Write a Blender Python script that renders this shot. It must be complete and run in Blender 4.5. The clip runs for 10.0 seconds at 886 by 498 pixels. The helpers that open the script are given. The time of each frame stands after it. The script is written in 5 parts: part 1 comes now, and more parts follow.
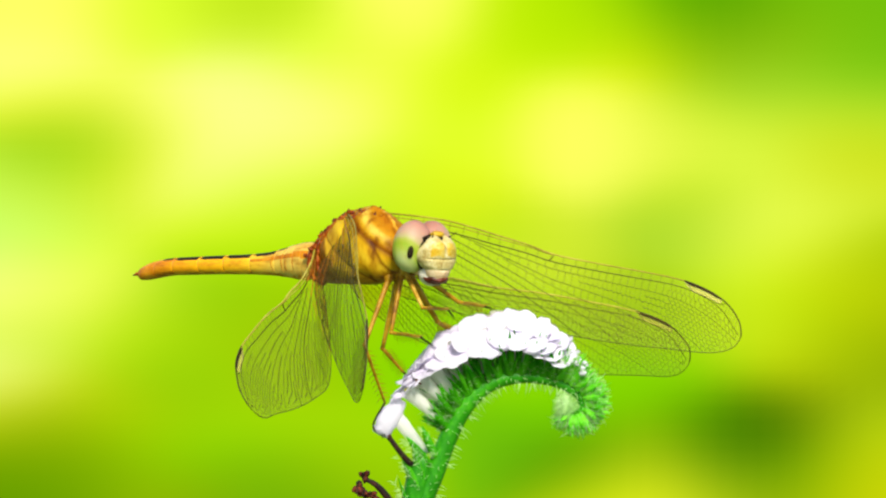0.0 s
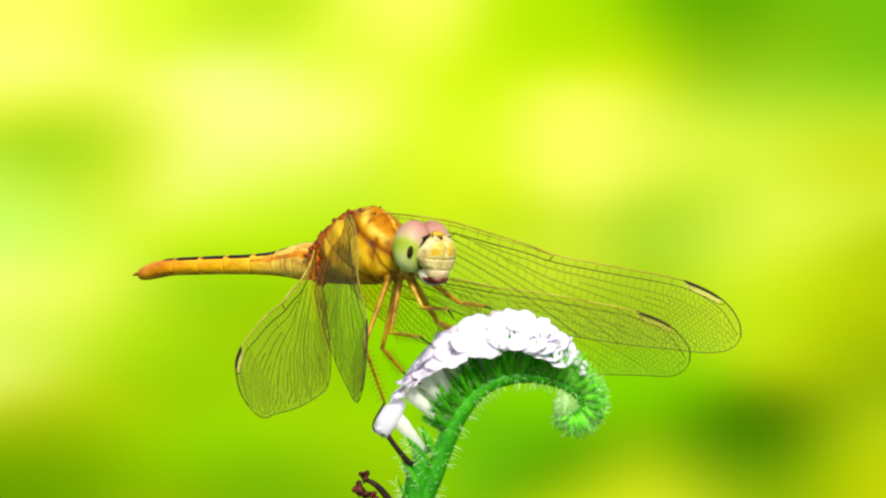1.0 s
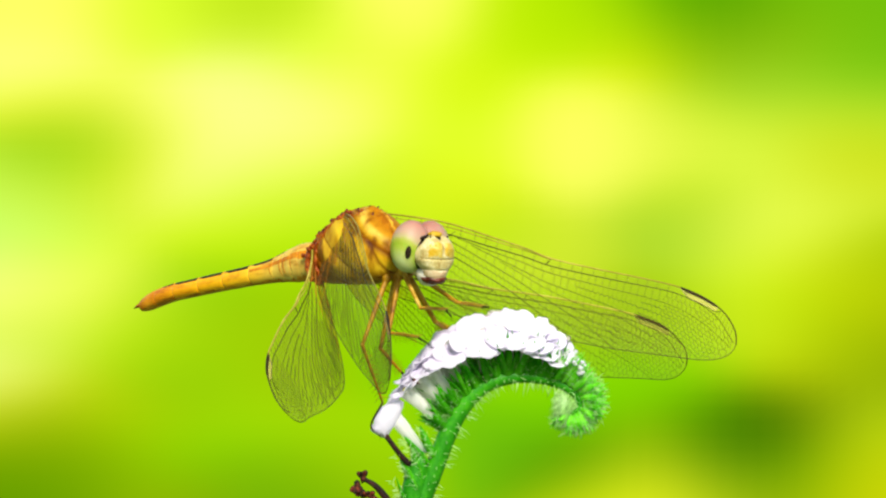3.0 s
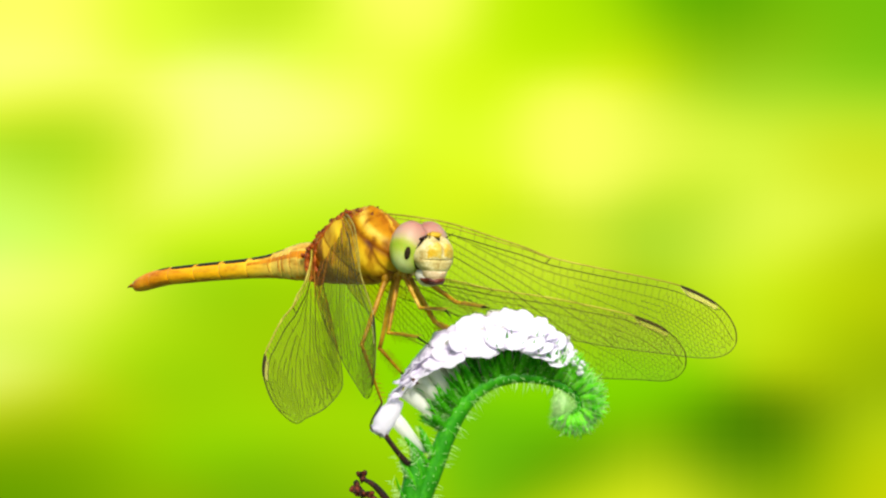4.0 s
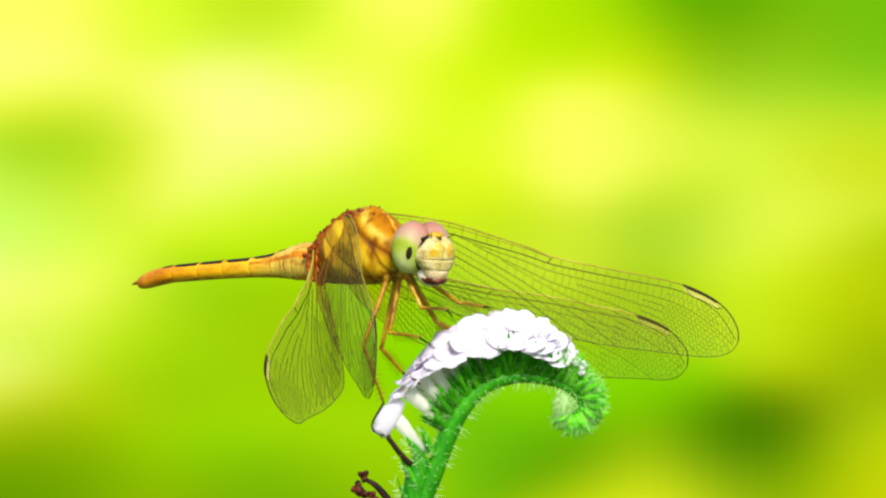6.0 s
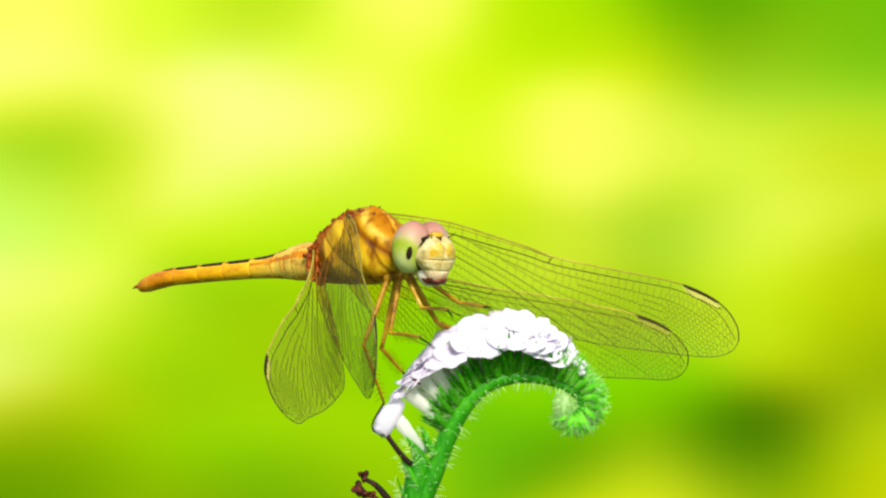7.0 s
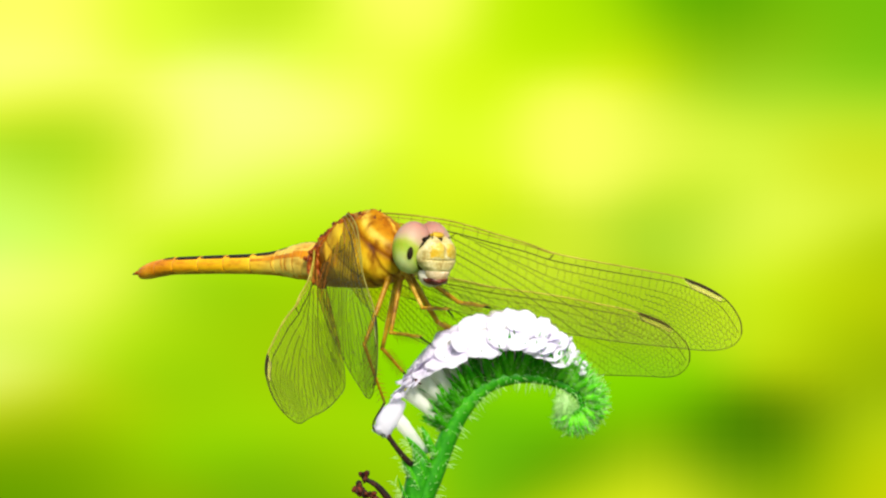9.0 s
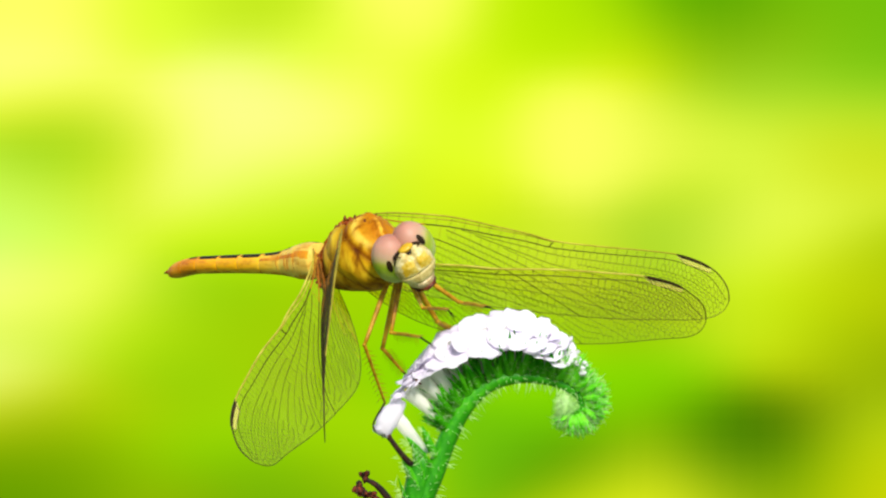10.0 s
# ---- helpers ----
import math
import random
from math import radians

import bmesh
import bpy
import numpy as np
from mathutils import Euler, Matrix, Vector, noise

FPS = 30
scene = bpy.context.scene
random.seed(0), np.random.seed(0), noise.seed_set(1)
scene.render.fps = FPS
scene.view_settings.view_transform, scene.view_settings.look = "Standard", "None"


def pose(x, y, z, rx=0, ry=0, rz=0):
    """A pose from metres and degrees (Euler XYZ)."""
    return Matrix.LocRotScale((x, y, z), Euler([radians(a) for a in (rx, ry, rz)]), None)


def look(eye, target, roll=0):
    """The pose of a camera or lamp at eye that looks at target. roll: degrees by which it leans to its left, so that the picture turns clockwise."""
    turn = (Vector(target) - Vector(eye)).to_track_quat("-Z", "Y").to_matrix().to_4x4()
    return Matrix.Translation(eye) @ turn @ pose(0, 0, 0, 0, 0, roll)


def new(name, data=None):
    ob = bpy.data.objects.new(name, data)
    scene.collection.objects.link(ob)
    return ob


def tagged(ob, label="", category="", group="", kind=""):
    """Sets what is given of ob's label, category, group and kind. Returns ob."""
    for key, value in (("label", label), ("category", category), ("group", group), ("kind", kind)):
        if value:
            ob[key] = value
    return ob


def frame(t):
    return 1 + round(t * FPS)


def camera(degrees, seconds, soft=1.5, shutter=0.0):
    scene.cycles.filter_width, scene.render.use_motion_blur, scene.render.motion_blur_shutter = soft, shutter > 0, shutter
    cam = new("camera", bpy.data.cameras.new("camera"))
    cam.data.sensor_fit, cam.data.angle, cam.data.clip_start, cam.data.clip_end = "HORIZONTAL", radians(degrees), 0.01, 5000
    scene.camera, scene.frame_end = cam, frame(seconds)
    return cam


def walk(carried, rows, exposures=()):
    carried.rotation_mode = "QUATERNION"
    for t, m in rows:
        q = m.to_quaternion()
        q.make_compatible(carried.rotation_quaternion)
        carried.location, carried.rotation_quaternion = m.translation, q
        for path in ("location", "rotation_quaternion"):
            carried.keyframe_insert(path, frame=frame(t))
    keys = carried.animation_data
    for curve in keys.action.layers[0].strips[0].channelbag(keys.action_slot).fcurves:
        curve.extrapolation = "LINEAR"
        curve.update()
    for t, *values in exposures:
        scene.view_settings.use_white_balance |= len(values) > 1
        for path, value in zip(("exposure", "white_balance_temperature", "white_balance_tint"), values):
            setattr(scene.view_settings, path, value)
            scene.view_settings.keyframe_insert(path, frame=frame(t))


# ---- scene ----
# ---------------------------------------------------------------- camera
H = 0.55           # height of the view above the ground
DIST = 0.3193      # from the lens to the dragonfly
cam = camera(14.0, 10.0, soft=2.3)
STILL = look((0, -DIST, H), (0, 0, H))
walk(cam, [(0.0, STILL), (10.0, STILL)])

# ---------------------------------------------------------------- light
SUN_ELEVATION, SUN_AZIMUTH = radians(38), radians(172)   # azimuth clockwise from +y
world = bpy.data.worlds.new("world")
scene.world = world
world.use_nodes = True
wn = world.node_tree.nodes
sky = wn.new("ShaderNodeTexSky")
sky.sky_type, sky.sun_disc = "NISHITA", False
sky.sun_elevation, sky.sun_rotation = SUN_ELEVATION, SUN_AZIMUTH
wn["Background"].inputs["Strength"].default_value = 0.10
world.node_tree.links.new(sky.outputs["Color"], wn["Background"].inputs["Color"])
sun_data = bpy.data.lights.new("sun", "SUN")
sun_data.energy, sun_data.angle, sun_data.color = 3.3, radians(10), (1.0, 0.93, 0.80)
sun = new("sun", sun_data)
sun.matrix_world = look((0, 0, 4), (-math.sin(SUN_AZIMUTH) * math.cos(SUN_ELEVATION), -math.cos(SUN_AZIMUTH) * math.cos(SUN_ELEVATION),
                                    4 - math.sin(SUN_ELEVATION)))
scene.view_settings.exposure = 0.8

MM = 0.001
HEAD = 1.12 * MM                  # unit of the dragonfly's head
EYE = (1.46, 1.58, 2.04)          # half sizes of its eye


def srgb(r, g, b):
    """Linear colour from 0..255 values."""
    return tuple(c / 12.92 if c <= 0.04045 else ((c + 0.055) / 1.055) ** 2.4 for c in (r / 255, g / 255, b / 255))


# ---------------------------------------------------------------- materials
def shader(name):
    m = bpy.data.materials.new(name)
    m.use_nodes = True
    nt = m.node_tree
    return m, nt, nt.nodes["Principled BSDF"]


def noise_node(nt, scale, detail=4.0, rough=0.55, source="Object"):
    tc = nt.nodes.new("ShaderNodeTexCoord")
    n = nt.nodes.new("ShaderNodeTexNoise")
    n.inputs["Scale"].default_value, n.inputs["Detail"].default_value, n.inputs["Roughness"].default_value = scale, detail, rough
    nt.links.new(tc.outputs[source], n.inputs["Vector"])
    return n


def ramp_node(nt, stops, interpolation="LINEAR"):
    r = nt.nodes.new("ShaderNodeValToRGB")
    r.color_ramp.interpolation = interpolation
    el = r.color_ramp.elements
    while len(el) < len(stops):
        el.new(0.5)
    for e, (p, c) in zip(el, stops):
        e.position, e.color = p, (*c, 1)
    return r


def mix_node(nt, a, b, fac, mode="MIX"):
    n = nt.nodes.new("ShaderNodeMix")
    n.data_type, n.blend_type = "RGBA", mode
    for key, value in ((6, a), (7, b), (0, fac)):
        if isinstance(value, (int, float)):
            n.inputs[key].default_value = value
        elif isinstance(value, tuple):
            n.inputs[key].default_value = (*value, 1)
        else:
            nt.links.new(value, n.inputs[key])
    return n.outputs[2]


def math_node(nt, op, a, b=0.0, clamp=False):
    n = nt.nodes.new("ShaderNodeMath")
    n.operation, n.use_clamp = op, clamp
    for key, value in ((0, a), (1, b)):
        if isinstance(value, (int, float)):
            n.inputs[key].default_value = value
        else:
            nt.links.new(value, n.inputs[key])
    return n.outputs[0]


def bump_in(nt, bsdf, height, strength, distance):
    b = nt.nodes.new("ShaderNodeBump")
    b.inputs["Strength"].default_value, b.inputs["Distance"].default_value = strength, distance
    nt.links.new(height, b.inputs["Height"])
    nt.links.new(b.outputs["Normal"], bsdf.inputs["Normal"])


def organic(name, dark, mid, light, rough=0.4, scale=900, fine=5000, coat=0.0, sss=0.0, bump=0.3):
    """A living surface: three tones in two scales of noise, with fine relief."""
    m, nt, b = shader(name)
    big, small = noise_node(nt, scale, 3), noise_node(nt, fine, 4)
    mixed = math_node(nt, "ADD", math_node(nt, "MULTIPLY", big.outputs["Fac"], 0.65), math_node(nt, "MULTIPLY", small.outputs["Fac"], 0.35))
    r = ramp_node(nt, [(0.34, dark), (0.5, mid), (0.66, light)])
    nt.links.new(mixed, r.inputs["Fac"])
    nt.links.new(r.outputs["Color"], b.inputs["Base Color"])
    b.inputs["Roughness"].default_value = rough
    b.inputs["Specular IOR Level"].default_value = 0.16
    b.inputs["Coat Weight"].default_value = coat * 0.6
    b.inputs["Coat Roughness"].default_value = 0.25
    b.inputs["Subsurface Weight"].default_value = sss
    b.inputs["Subsurface Scale"].default_value = 0.0006
    b.inputs["Subsurface Radius"].default_value = (1.0, 0.7, 0.3)
    bump_in(nt, b, small.outputs["Fac"], bump, 0.00008)
    return m


def leafy(name, dark, light, glow, translucent=0.3, scale=700, rough=0.5):
    """Thin plant tissue that lets light through."""
    m, nt, b = shader(name)
    n = noise_node(nt, scale, 5)
    r = ramp_node(nt, [(0.32, dark), (0.68, light)])
    nt.links.new(n.outputs["Fac"], r.inputs["Fac"])
    nt.links.new(r.outputs["Color"], b.inputs["Base Color"])
    b.inputs["Roughness"].default_value = rough
    b.inputs["Specular IOR Level"].default_value = 0.12
    bump_in(nt, b, n.outputs["Fac"], 0.25, 0.0001)
    t = nt.nodes.new("ShaderNodeBsdfTranslucent")
    t.inputs["Color"].default_value = (*glow, 1)
    mx = nt.nodes.new("ShaderNodeMixShader")
    mx.inputs["Fac"].default_value = translucent
    nt.links.new(b.outputs[0], mx.inputs[1])
    nt.links.new(t.outputs[0], mx.inputs[2])
    nt.links.new(mx.outputs[0], nt.nodes["Material Output"].inputs["Surface"])
    return m


def film(name, through_tint, face, share):
    """A thin horny plate that is nearly clear."""
    m, nt, b = shader(name)
    n = noise_node(nt, 900, 4)
    r = ramp_node(nt, [(0.3, tuple(c * 0.8 for c in face)), (0.7, face)])
    nt.links.new(n.outputs["Fac"], r.inputs["Fac"])
    nt.links.new(r.outputs["Color"], b.inputs["Base Color"])
    b.inputs["Roughness"].default_value = 0.45
    clear = nt.nodes.new("ShaderNodeBsdfTransparent")
    clear.inputs["Color"].default_value = (*through_tint, 1)
    mx = nt.nodes.new("ShaderNodeMixShader")
    mx.inputs["Fac"].default_value = share
    nt.links.new(clear.outputs[0], mx.inputs[1])
    nt.links.new(b.outputs[0], mx.inputs[2])
    nt.links.new(mx.outputs[0], nt.nodes["Material Output"].inputs["Surface"])
    return m


M_tail = organic("abdomen_rust", (0.34, 0.09, 0.002), (0.56, 0.19, 0.003), (0.74, 0.32, 0.01), 0.45, 420, 6000, 0.05, 0.0)
M_dark = organic("dark_chitin", (0.008, 0.004, 0.001), (0.016, 0.008, 0.002), (0.04, 0.02, 0.004), 0.6, 1500, 8000, 0.0)
M_brown = organic("red_brown_chitin", (0.08, 0.012, 0.001), (0.24, 0.042, 0.002), (0.44, 0.13, 0.006), 0.45, 1500, 6000, 0.1)
M_suture = organic("suture_brown", (0.20, 0.06, 0.002), (0.38, 0.13, 0.004), (0.52, 0.20, 0.01), 0.5, 1200, 6000)
M_leg = organic("leg_amber", (0.13, 0.045, 0.001), (0.32, 0.155, 0.003), (0.46, 0.29, 0.015), 0.45, 900, 5000, 0.1)
M_leg_pale = organic("leg_yellow", (0.22, 0.09, 0.002), (0.40, 0.22, 0.010), (0.56, 0.38, 0.06), 0.42, 900, 5000, 0.15)
M_cream = organic("face_cream", (0.32, 0.22, 0.06), (0.48, 0.40, 0.15), (0.62, 0.55, 0.30), 0.42, 1500, 6000, 0.25, 0.1)
M_lip = organic("lip_pink", (0.42, 0.26, 0.12), (0.62, 0.46, 0.26), (0.76, 0.66, 0.44), 0.45, 1100, 5000, 0.1, 0.1)
M_labium = organic("labium_white", (0.50, 0.45, 0.34), (0.62, 0.58, 0.47), (0.72, 0.68, 0.57), 0.4, 900, 5000, 0.3, 0.15)
M_jaw = organic("jaw_red", (0.03, 0.006, 0.003), (0.08, 0.014, 0.006), (0.20, 0.045, 0.02), 0.5, 900, 5000, 0.2)
M_frons = organic("face_yellow", (0.40, 0.21, 0.004), (0.50, 0.32, 0.016), (0.62, 0.50, 0.13), 0.40, 700, 5000, 0.25, 0.1)
M_vein = organic("wing_vein", (0.016, 0.012, 0.001), (0.034, 0.024, 0.002), (0.07, 0.048, 0.004), 0.5, 400, 4000, bump=0.0)
M_rootvein = organic("wing_root_vein", (0.14, 0.04, 0.003), (0.26, 0.085, 0.006), (0.40, 0.16, 0.014), 0.45, 300, 4000, bump=0.0)
M_costa = organic("wing_costa", (0.13, 0.10, 0.005), (0.27, 0.215, 0.015), (0.44, 0.36, 0.045), 0.45, 300, 4000, bump=0.0)
# yellower front edge of the hindwings, with its sunlit highlight mixed into the colour
M_costa_pale = organic("wing_costa_yellow", (0.22, 0.18, 0.012), (0.38, 0.32, 0.035), (0.56, 0.48, 0.09), 0.45, 300, 4000, bump=0.0)
M_stigma = film("stigma_tan", (1.0, 0.92, 0.70), (0.88, 0.76, 0.36), 0.20)


def thorax_material():
    """Amber flanks with pale oblique bands edged in brown."""
    m, nt, b = shader("thorax_amber")
    tc = nt.nodes.new("ShaderNodeTexCoord")
    sp = nt.nodes.new("ShaderNodeSeparateXYZ")
    nt.links.new(tc.outputs["Object"], sp.inputs[0])
    big, small = noise_node(nt, 420, 3), noise_node(nt, 3200, 4)
    slant = math_node(nt, "ADD", math_node(nt, "MULTIPLY", sp.outputs["X"], 650.0), math_node(nt, "MULTIPLY", sp.outputs["Z"], 760.0))
    slant = math_node(nt, "ADD", slant, math_node(nt, "MULTIPLY", math_node(nt, "SUBTRACT", big.outputs["Fac"], 0.5), 0.45))
    flank, plate, line, pale, amber = (0.47, 0.26, 0.005), (0.54, 0.36, 0.014), (0.15, 0.045, 0.001), (0.56, 0.38, 0.045), (0.38, 0.155, 0.001)
    zones = [(-4.0, (0.46, 0.17, 0.003)), (-2.7, (0.48, 0.26, 0.006)), (-1.4, (0.60, 0.37, 0.02)), (-0.5, (0.56, 0.33, 0.015)), (-0.36, (0.26, 0.09, 0.002)), (-0.2, (0.56, 0.34, 0.015)), (0.6, flank), (1.4, plate), (2.3, flank),
             (2.72, line), (3.0, (0.30, 0.12, 0.001)), (3.28, (0.46, 0.27, 0.01)), (3.46, pale), (3.68, pale), (3.84, (0.42, 0.20, 0.004)), (4.1, (0.34, 0.12, 0.001)), (4.8, amber)]
    r = ramp_node(nt, [((q + 4.0) / 9.0, c) for q, c in zones])
    nt.links.new(math_node(nt, "DIVIDE", math_node(nt, "ADD", slant, 4.0), 9.0, clamp=True), r.inputs["Fac"])
    # the steep seam ahead of the wings, with a darker collar before it
    steep = math_node(nt, "ADD", math_node(nt, "MULTIPLY", sp.outputs["X"], 950.0), math_node(nt, "MULTIPLY", sp.outputs["Z"], 300.0))
    steep = math_node(nt, "ADD", steep, math_node(nt, "MULTIPLY", math_node(nt, "SUBTRACT", big.outputs["Fac"], 0.5), 0.5))
    seams = ramp_node(nt, [(0.0, (1, 1, 1)), (0.51, (1, 1, 1)), (0.55, (0.34, 0.20, 0.12)), (0.58, (1, 1, 1)), (0.66, (1.0, 1.0, 1.0)), (0.72, (0.46, 0.30, 0.2)), (0.78, (0.7, 0.55, 0.4)), (1.0, (0.5, 0.36, 0.24))])
    nt.links.new(math_node(nt, "DIVIDE", steep, 6.5, clamp=True), seams.inputs["Fac"])
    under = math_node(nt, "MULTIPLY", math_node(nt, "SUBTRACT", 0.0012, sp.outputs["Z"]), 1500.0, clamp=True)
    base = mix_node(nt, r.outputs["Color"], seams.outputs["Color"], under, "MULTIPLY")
    rear = math_node(nt, "MULTIPLY", math_node(nt, "SUBTRACT", math_node(nt, "ADD", -0.0014, math_node(nt, "MULTIPLY", math_node(nt, "SUBTRACT", big.outputs["Fac"], 0.5), 0.003)), sp.outputs["X"]), 1100.0, clamp=True)
    base = mix_node(nt, base, (0.25, 0.068, 0.001), math_node(nt, "MULTIPLY", rear, 0.88))
    back = math_node(nt, "MULTIPLY", math_node(nt, "SUBTRACT", sp.outputs["Z"], 0.0026), 1400.0, clamp=True)
    base = mix_node(nt, base, amber, math_node(nt, "MULTIPLY", back, 0.25))
    # pale keel between the shoulders
    off = math_node(nt, "ABSOLUTE", math_node(nt, "ADD", sp.outputs["Y"], math_node(nt, "MULTIPLY", math_node(nt, "SUBTRACT", small.outputs["Fac"], 0.5), 0.0002)))
    keel = math_node(nt, "MULTIPLY", math_node(nt, "SUBTRACT", 0.00024, off), 9000.0, clamp=True)
    keel = math_node(nt, "MULTIPLY", keel, math_node(nt, "MULTIPLY", math_node(nt, "SUBTRACT", sp.outputs["X"], 0.0026), 2500.0, clamp=True))
    base = mix_node(nt, base, (0.62, 0.36, 0.03), math_node(nt, "MULTIPLY", keel, math_node(nt, "MULTIPLY", math_node(nt, "SUBTRACT", sp.outputs["Z"], 0.0012), 1500.0, clamp=True)))
    # blotchy brown belly, deepened by underside shading mixed into its colour
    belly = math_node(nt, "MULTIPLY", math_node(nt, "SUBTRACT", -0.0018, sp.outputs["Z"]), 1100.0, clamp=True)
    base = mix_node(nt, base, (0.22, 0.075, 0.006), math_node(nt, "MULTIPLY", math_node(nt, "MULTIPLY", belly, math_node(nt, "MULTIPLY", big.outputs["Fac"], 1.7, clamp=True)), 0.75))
    blot = ramp_node(nt, [(0.30, (0.30, 0.15, 0.06)), (0.41, (0.72, 0.56, 0.40)), (0.50, (0.96, 0.93, 0.88)), (0.62, (1.14, 1.16, 1.2))])
    mp = nt.nodes.new("ShaderNodeMapping")
    mp.inputs["Rotation"].default_value, mp.inputs["Scale"].default_value = (0, 0.86, 0), (1.0, 0.6, 0.35)
    nt.links.new(tc.outputs["Object"], mp.inputs["Vector"])
    streak = nt.nodes.new("ShaderNodeTexNoise")
    streak.inputs["Scale"].default_value, streak.inputs["Detail"].default_value = 1500, 5
    nt.links.new(mp.outputs["Vector"], streak.inputs["Vector"])
    nt.links.new(streak.outputs["Fac"], blot.inputs["Fac"])
    nt.links.new(mix_node(nt, base, blot.outputs["Color"], 0.85, "MULTIPLY"), b.inputs["Base Color"])
    b.inputs["Roughness"].default_value, b.inputs["Coat Weight"].default_value = 0.52, 0.0
    b.inputs["Specular IOR Level"].default_value = 0.08
    b.inputs["Coat Roughness"].default_value = 0.3
    b.inputs["Subsurface Weight"].default_value, b.inputs["Subsurface Scale"].default_value = 0.0, 0.0006
    bump_in(nt, b, small.outputs["Fac"], 0.3, 0.0001)
    return m


def abdomen_material():
    """Cream at the waist through yellow and orange to rust at the tail, with fine lengthwise mottling."""
    m, nt, b = shader("abdomen_orange")
    tc = nt.nodes.new("ShaderNodeTexCoord")
    sp = nt.nodes.new("ShaderNodeSeparateXYZ")
    nt.links.new(tc.outputs["Object"], sp.inputs[0])
    big, small = noise_node(nt, 380, 4), noise_node(nt, 2600, 4)
    far = math_node(nt, "MULTIPLY", sp.outputs["X"], -1000.0 / 25.0)
    far = math_node(nt, "ADD", far, math_node(nt, "MULTIPLY", math_node(nt, "SUBTRACT", big.outputs["Fac"], 0.5), 0.14), clamp=True)
    r = ramp_node(nt, [(0.0, (0.62, 0.40, 0.06)), (0.12, (0.66, 0.44, 0.06)), (0.22, (0.76, 0.46, 0.035)), (0.32, (0.78, 0.42, 0.010)), (0.48, (0.78, 0.38, 0.003)), (0.66, (0.76, 0.34, 0.002)), (0.80, (0.66, 0.25, 0.002)), (0.92, (0.44, 0.14, 0.002))])
    nt.links.new(far, r.inputs["Fac"])
    mp = nt.nodes.new("ShaderNodeMapping")
    mp.inputs["Scale"].default_value = (0.35, 1.0, 1.0)
    nt.links.new(tc.outputs["Object"], mp.inputs["Vector"])
    streak = nt.nodes.new("ShaderNodeTexNoise")
    streak.inputs["Scale"].default_value, streak.inputs["Detail"].default_value = 1700, 5
    nt.links.new(mp.outputs["Vector"], streak.inputs["Vector"])
    wear = ramp_node(nt, [(0.32, (0.62, 0.42, 0.24)), (0.45, (0.95, 0.9, 0.85)), (0.60, (1.1, 1.16, 1.3))])
    nt.links.new(streak.outputs["Fac"], wear.inputs["Fac"])
    nt.links.new(mix_node(nt, r.outputs["Color"], wear.outputs["Color"], 0.8, "MULTIPLY"), b.inputs["Base Color"])
    b.inputs["Roughness"].default_value, b.inputs["Specular IOR Level"].default_value = 0.38, 0.2
    b.inputs["Subsurface Weight"].default_value, b.inputs["Subsurface Scale"].default_value = 0.05, 0.0006
    bump_in(nt, b, small.outputs["Fac"], 0.3, 0.00008)
    return m


def eye_material(side):
    """Compound eye: dusty rose on the crown and the inner rear, yellow-green on the flank, paling to the underside."""
    m, nt, b = shader("compound_eye")
    tc = nt.nodes.new("ShaderNodeTexCoord")
    sp = nt.nodes.new("ShaderNodeSeparateXYZ")
    nt.links.new(tc.outputs["Object"], sp.inputs[0])
    n, fine = noise_node(nt, 700, 3), noise_node(nt, 2600, 4)
    crown = [c / (r * HEAD) for c, r in zip((-0.30, -0.50 * side, 0.81), EYE)]
    parts = [math_node(nt, "MULTIPLY", sp.outputs[axis], k) for axis, k in zip("XYZ", crown)]
    zed = math_node(nt, "ADD", math_node(nt, "ADD", parts[0], parts[1]), parts[2])
    zed = math_node(nt, "ADD", math_node(nt, "MULTIPLY", zed, 0.5), 0.5)
    zed = math_node(nt, "ADD", zed, math_node(nt, "MULTIPLY", math_node(nt, "SUBTRACT", n.outputs["Fac"], 0.5), 0.10))
    zed = math_node(nt, "ADD", zed, math_node(nt, "MULTIPLY", math_node(nt, "SUBTRACT", fine.outputs["Fac"], 0.5), 0.05))
    r = ramp_node(nt, [(0.02, (0.44, 0.50, 0.19)), (0.13, (0.31, 0.40, 0.05)), (0.23, (0.24, 0.34, 0.012)), (0.31, (0.30, 0.34, 0.035)),
                       (0.37, (0.37, 0.32, 0.13)), (0.47, (0.40, 0.26, 0.17)), (0.70, (0.40, 0.20, 0.145)), (0.95, (0.32, 0.14, 0.10))])
    nt.links.new(zed, r.inputs["Fac"])
    cells = nt.nodes.new("ShaderNodeTexVoronoi")
    cells.inputs["Scale"].default_value = 9000
    nt.links.new(tc.outputs["Object"], cells.inputs["Vector"])
    nt.links.new(r.outputs["Color"], b.inputs["Base Color"])
    b.inputs["Roughness"].default_value, b.inputs["Specular IOR Level"].default_value = 0.5, 0.3
    b.inputs["Subsurface Weight"].default_value, b.inputs["Subsurface Scale"].default_value = 0.2, 0.0006
    bump_in(nt, b, cells.outputs["Distance"], 0.12, 0.00004)
    return m


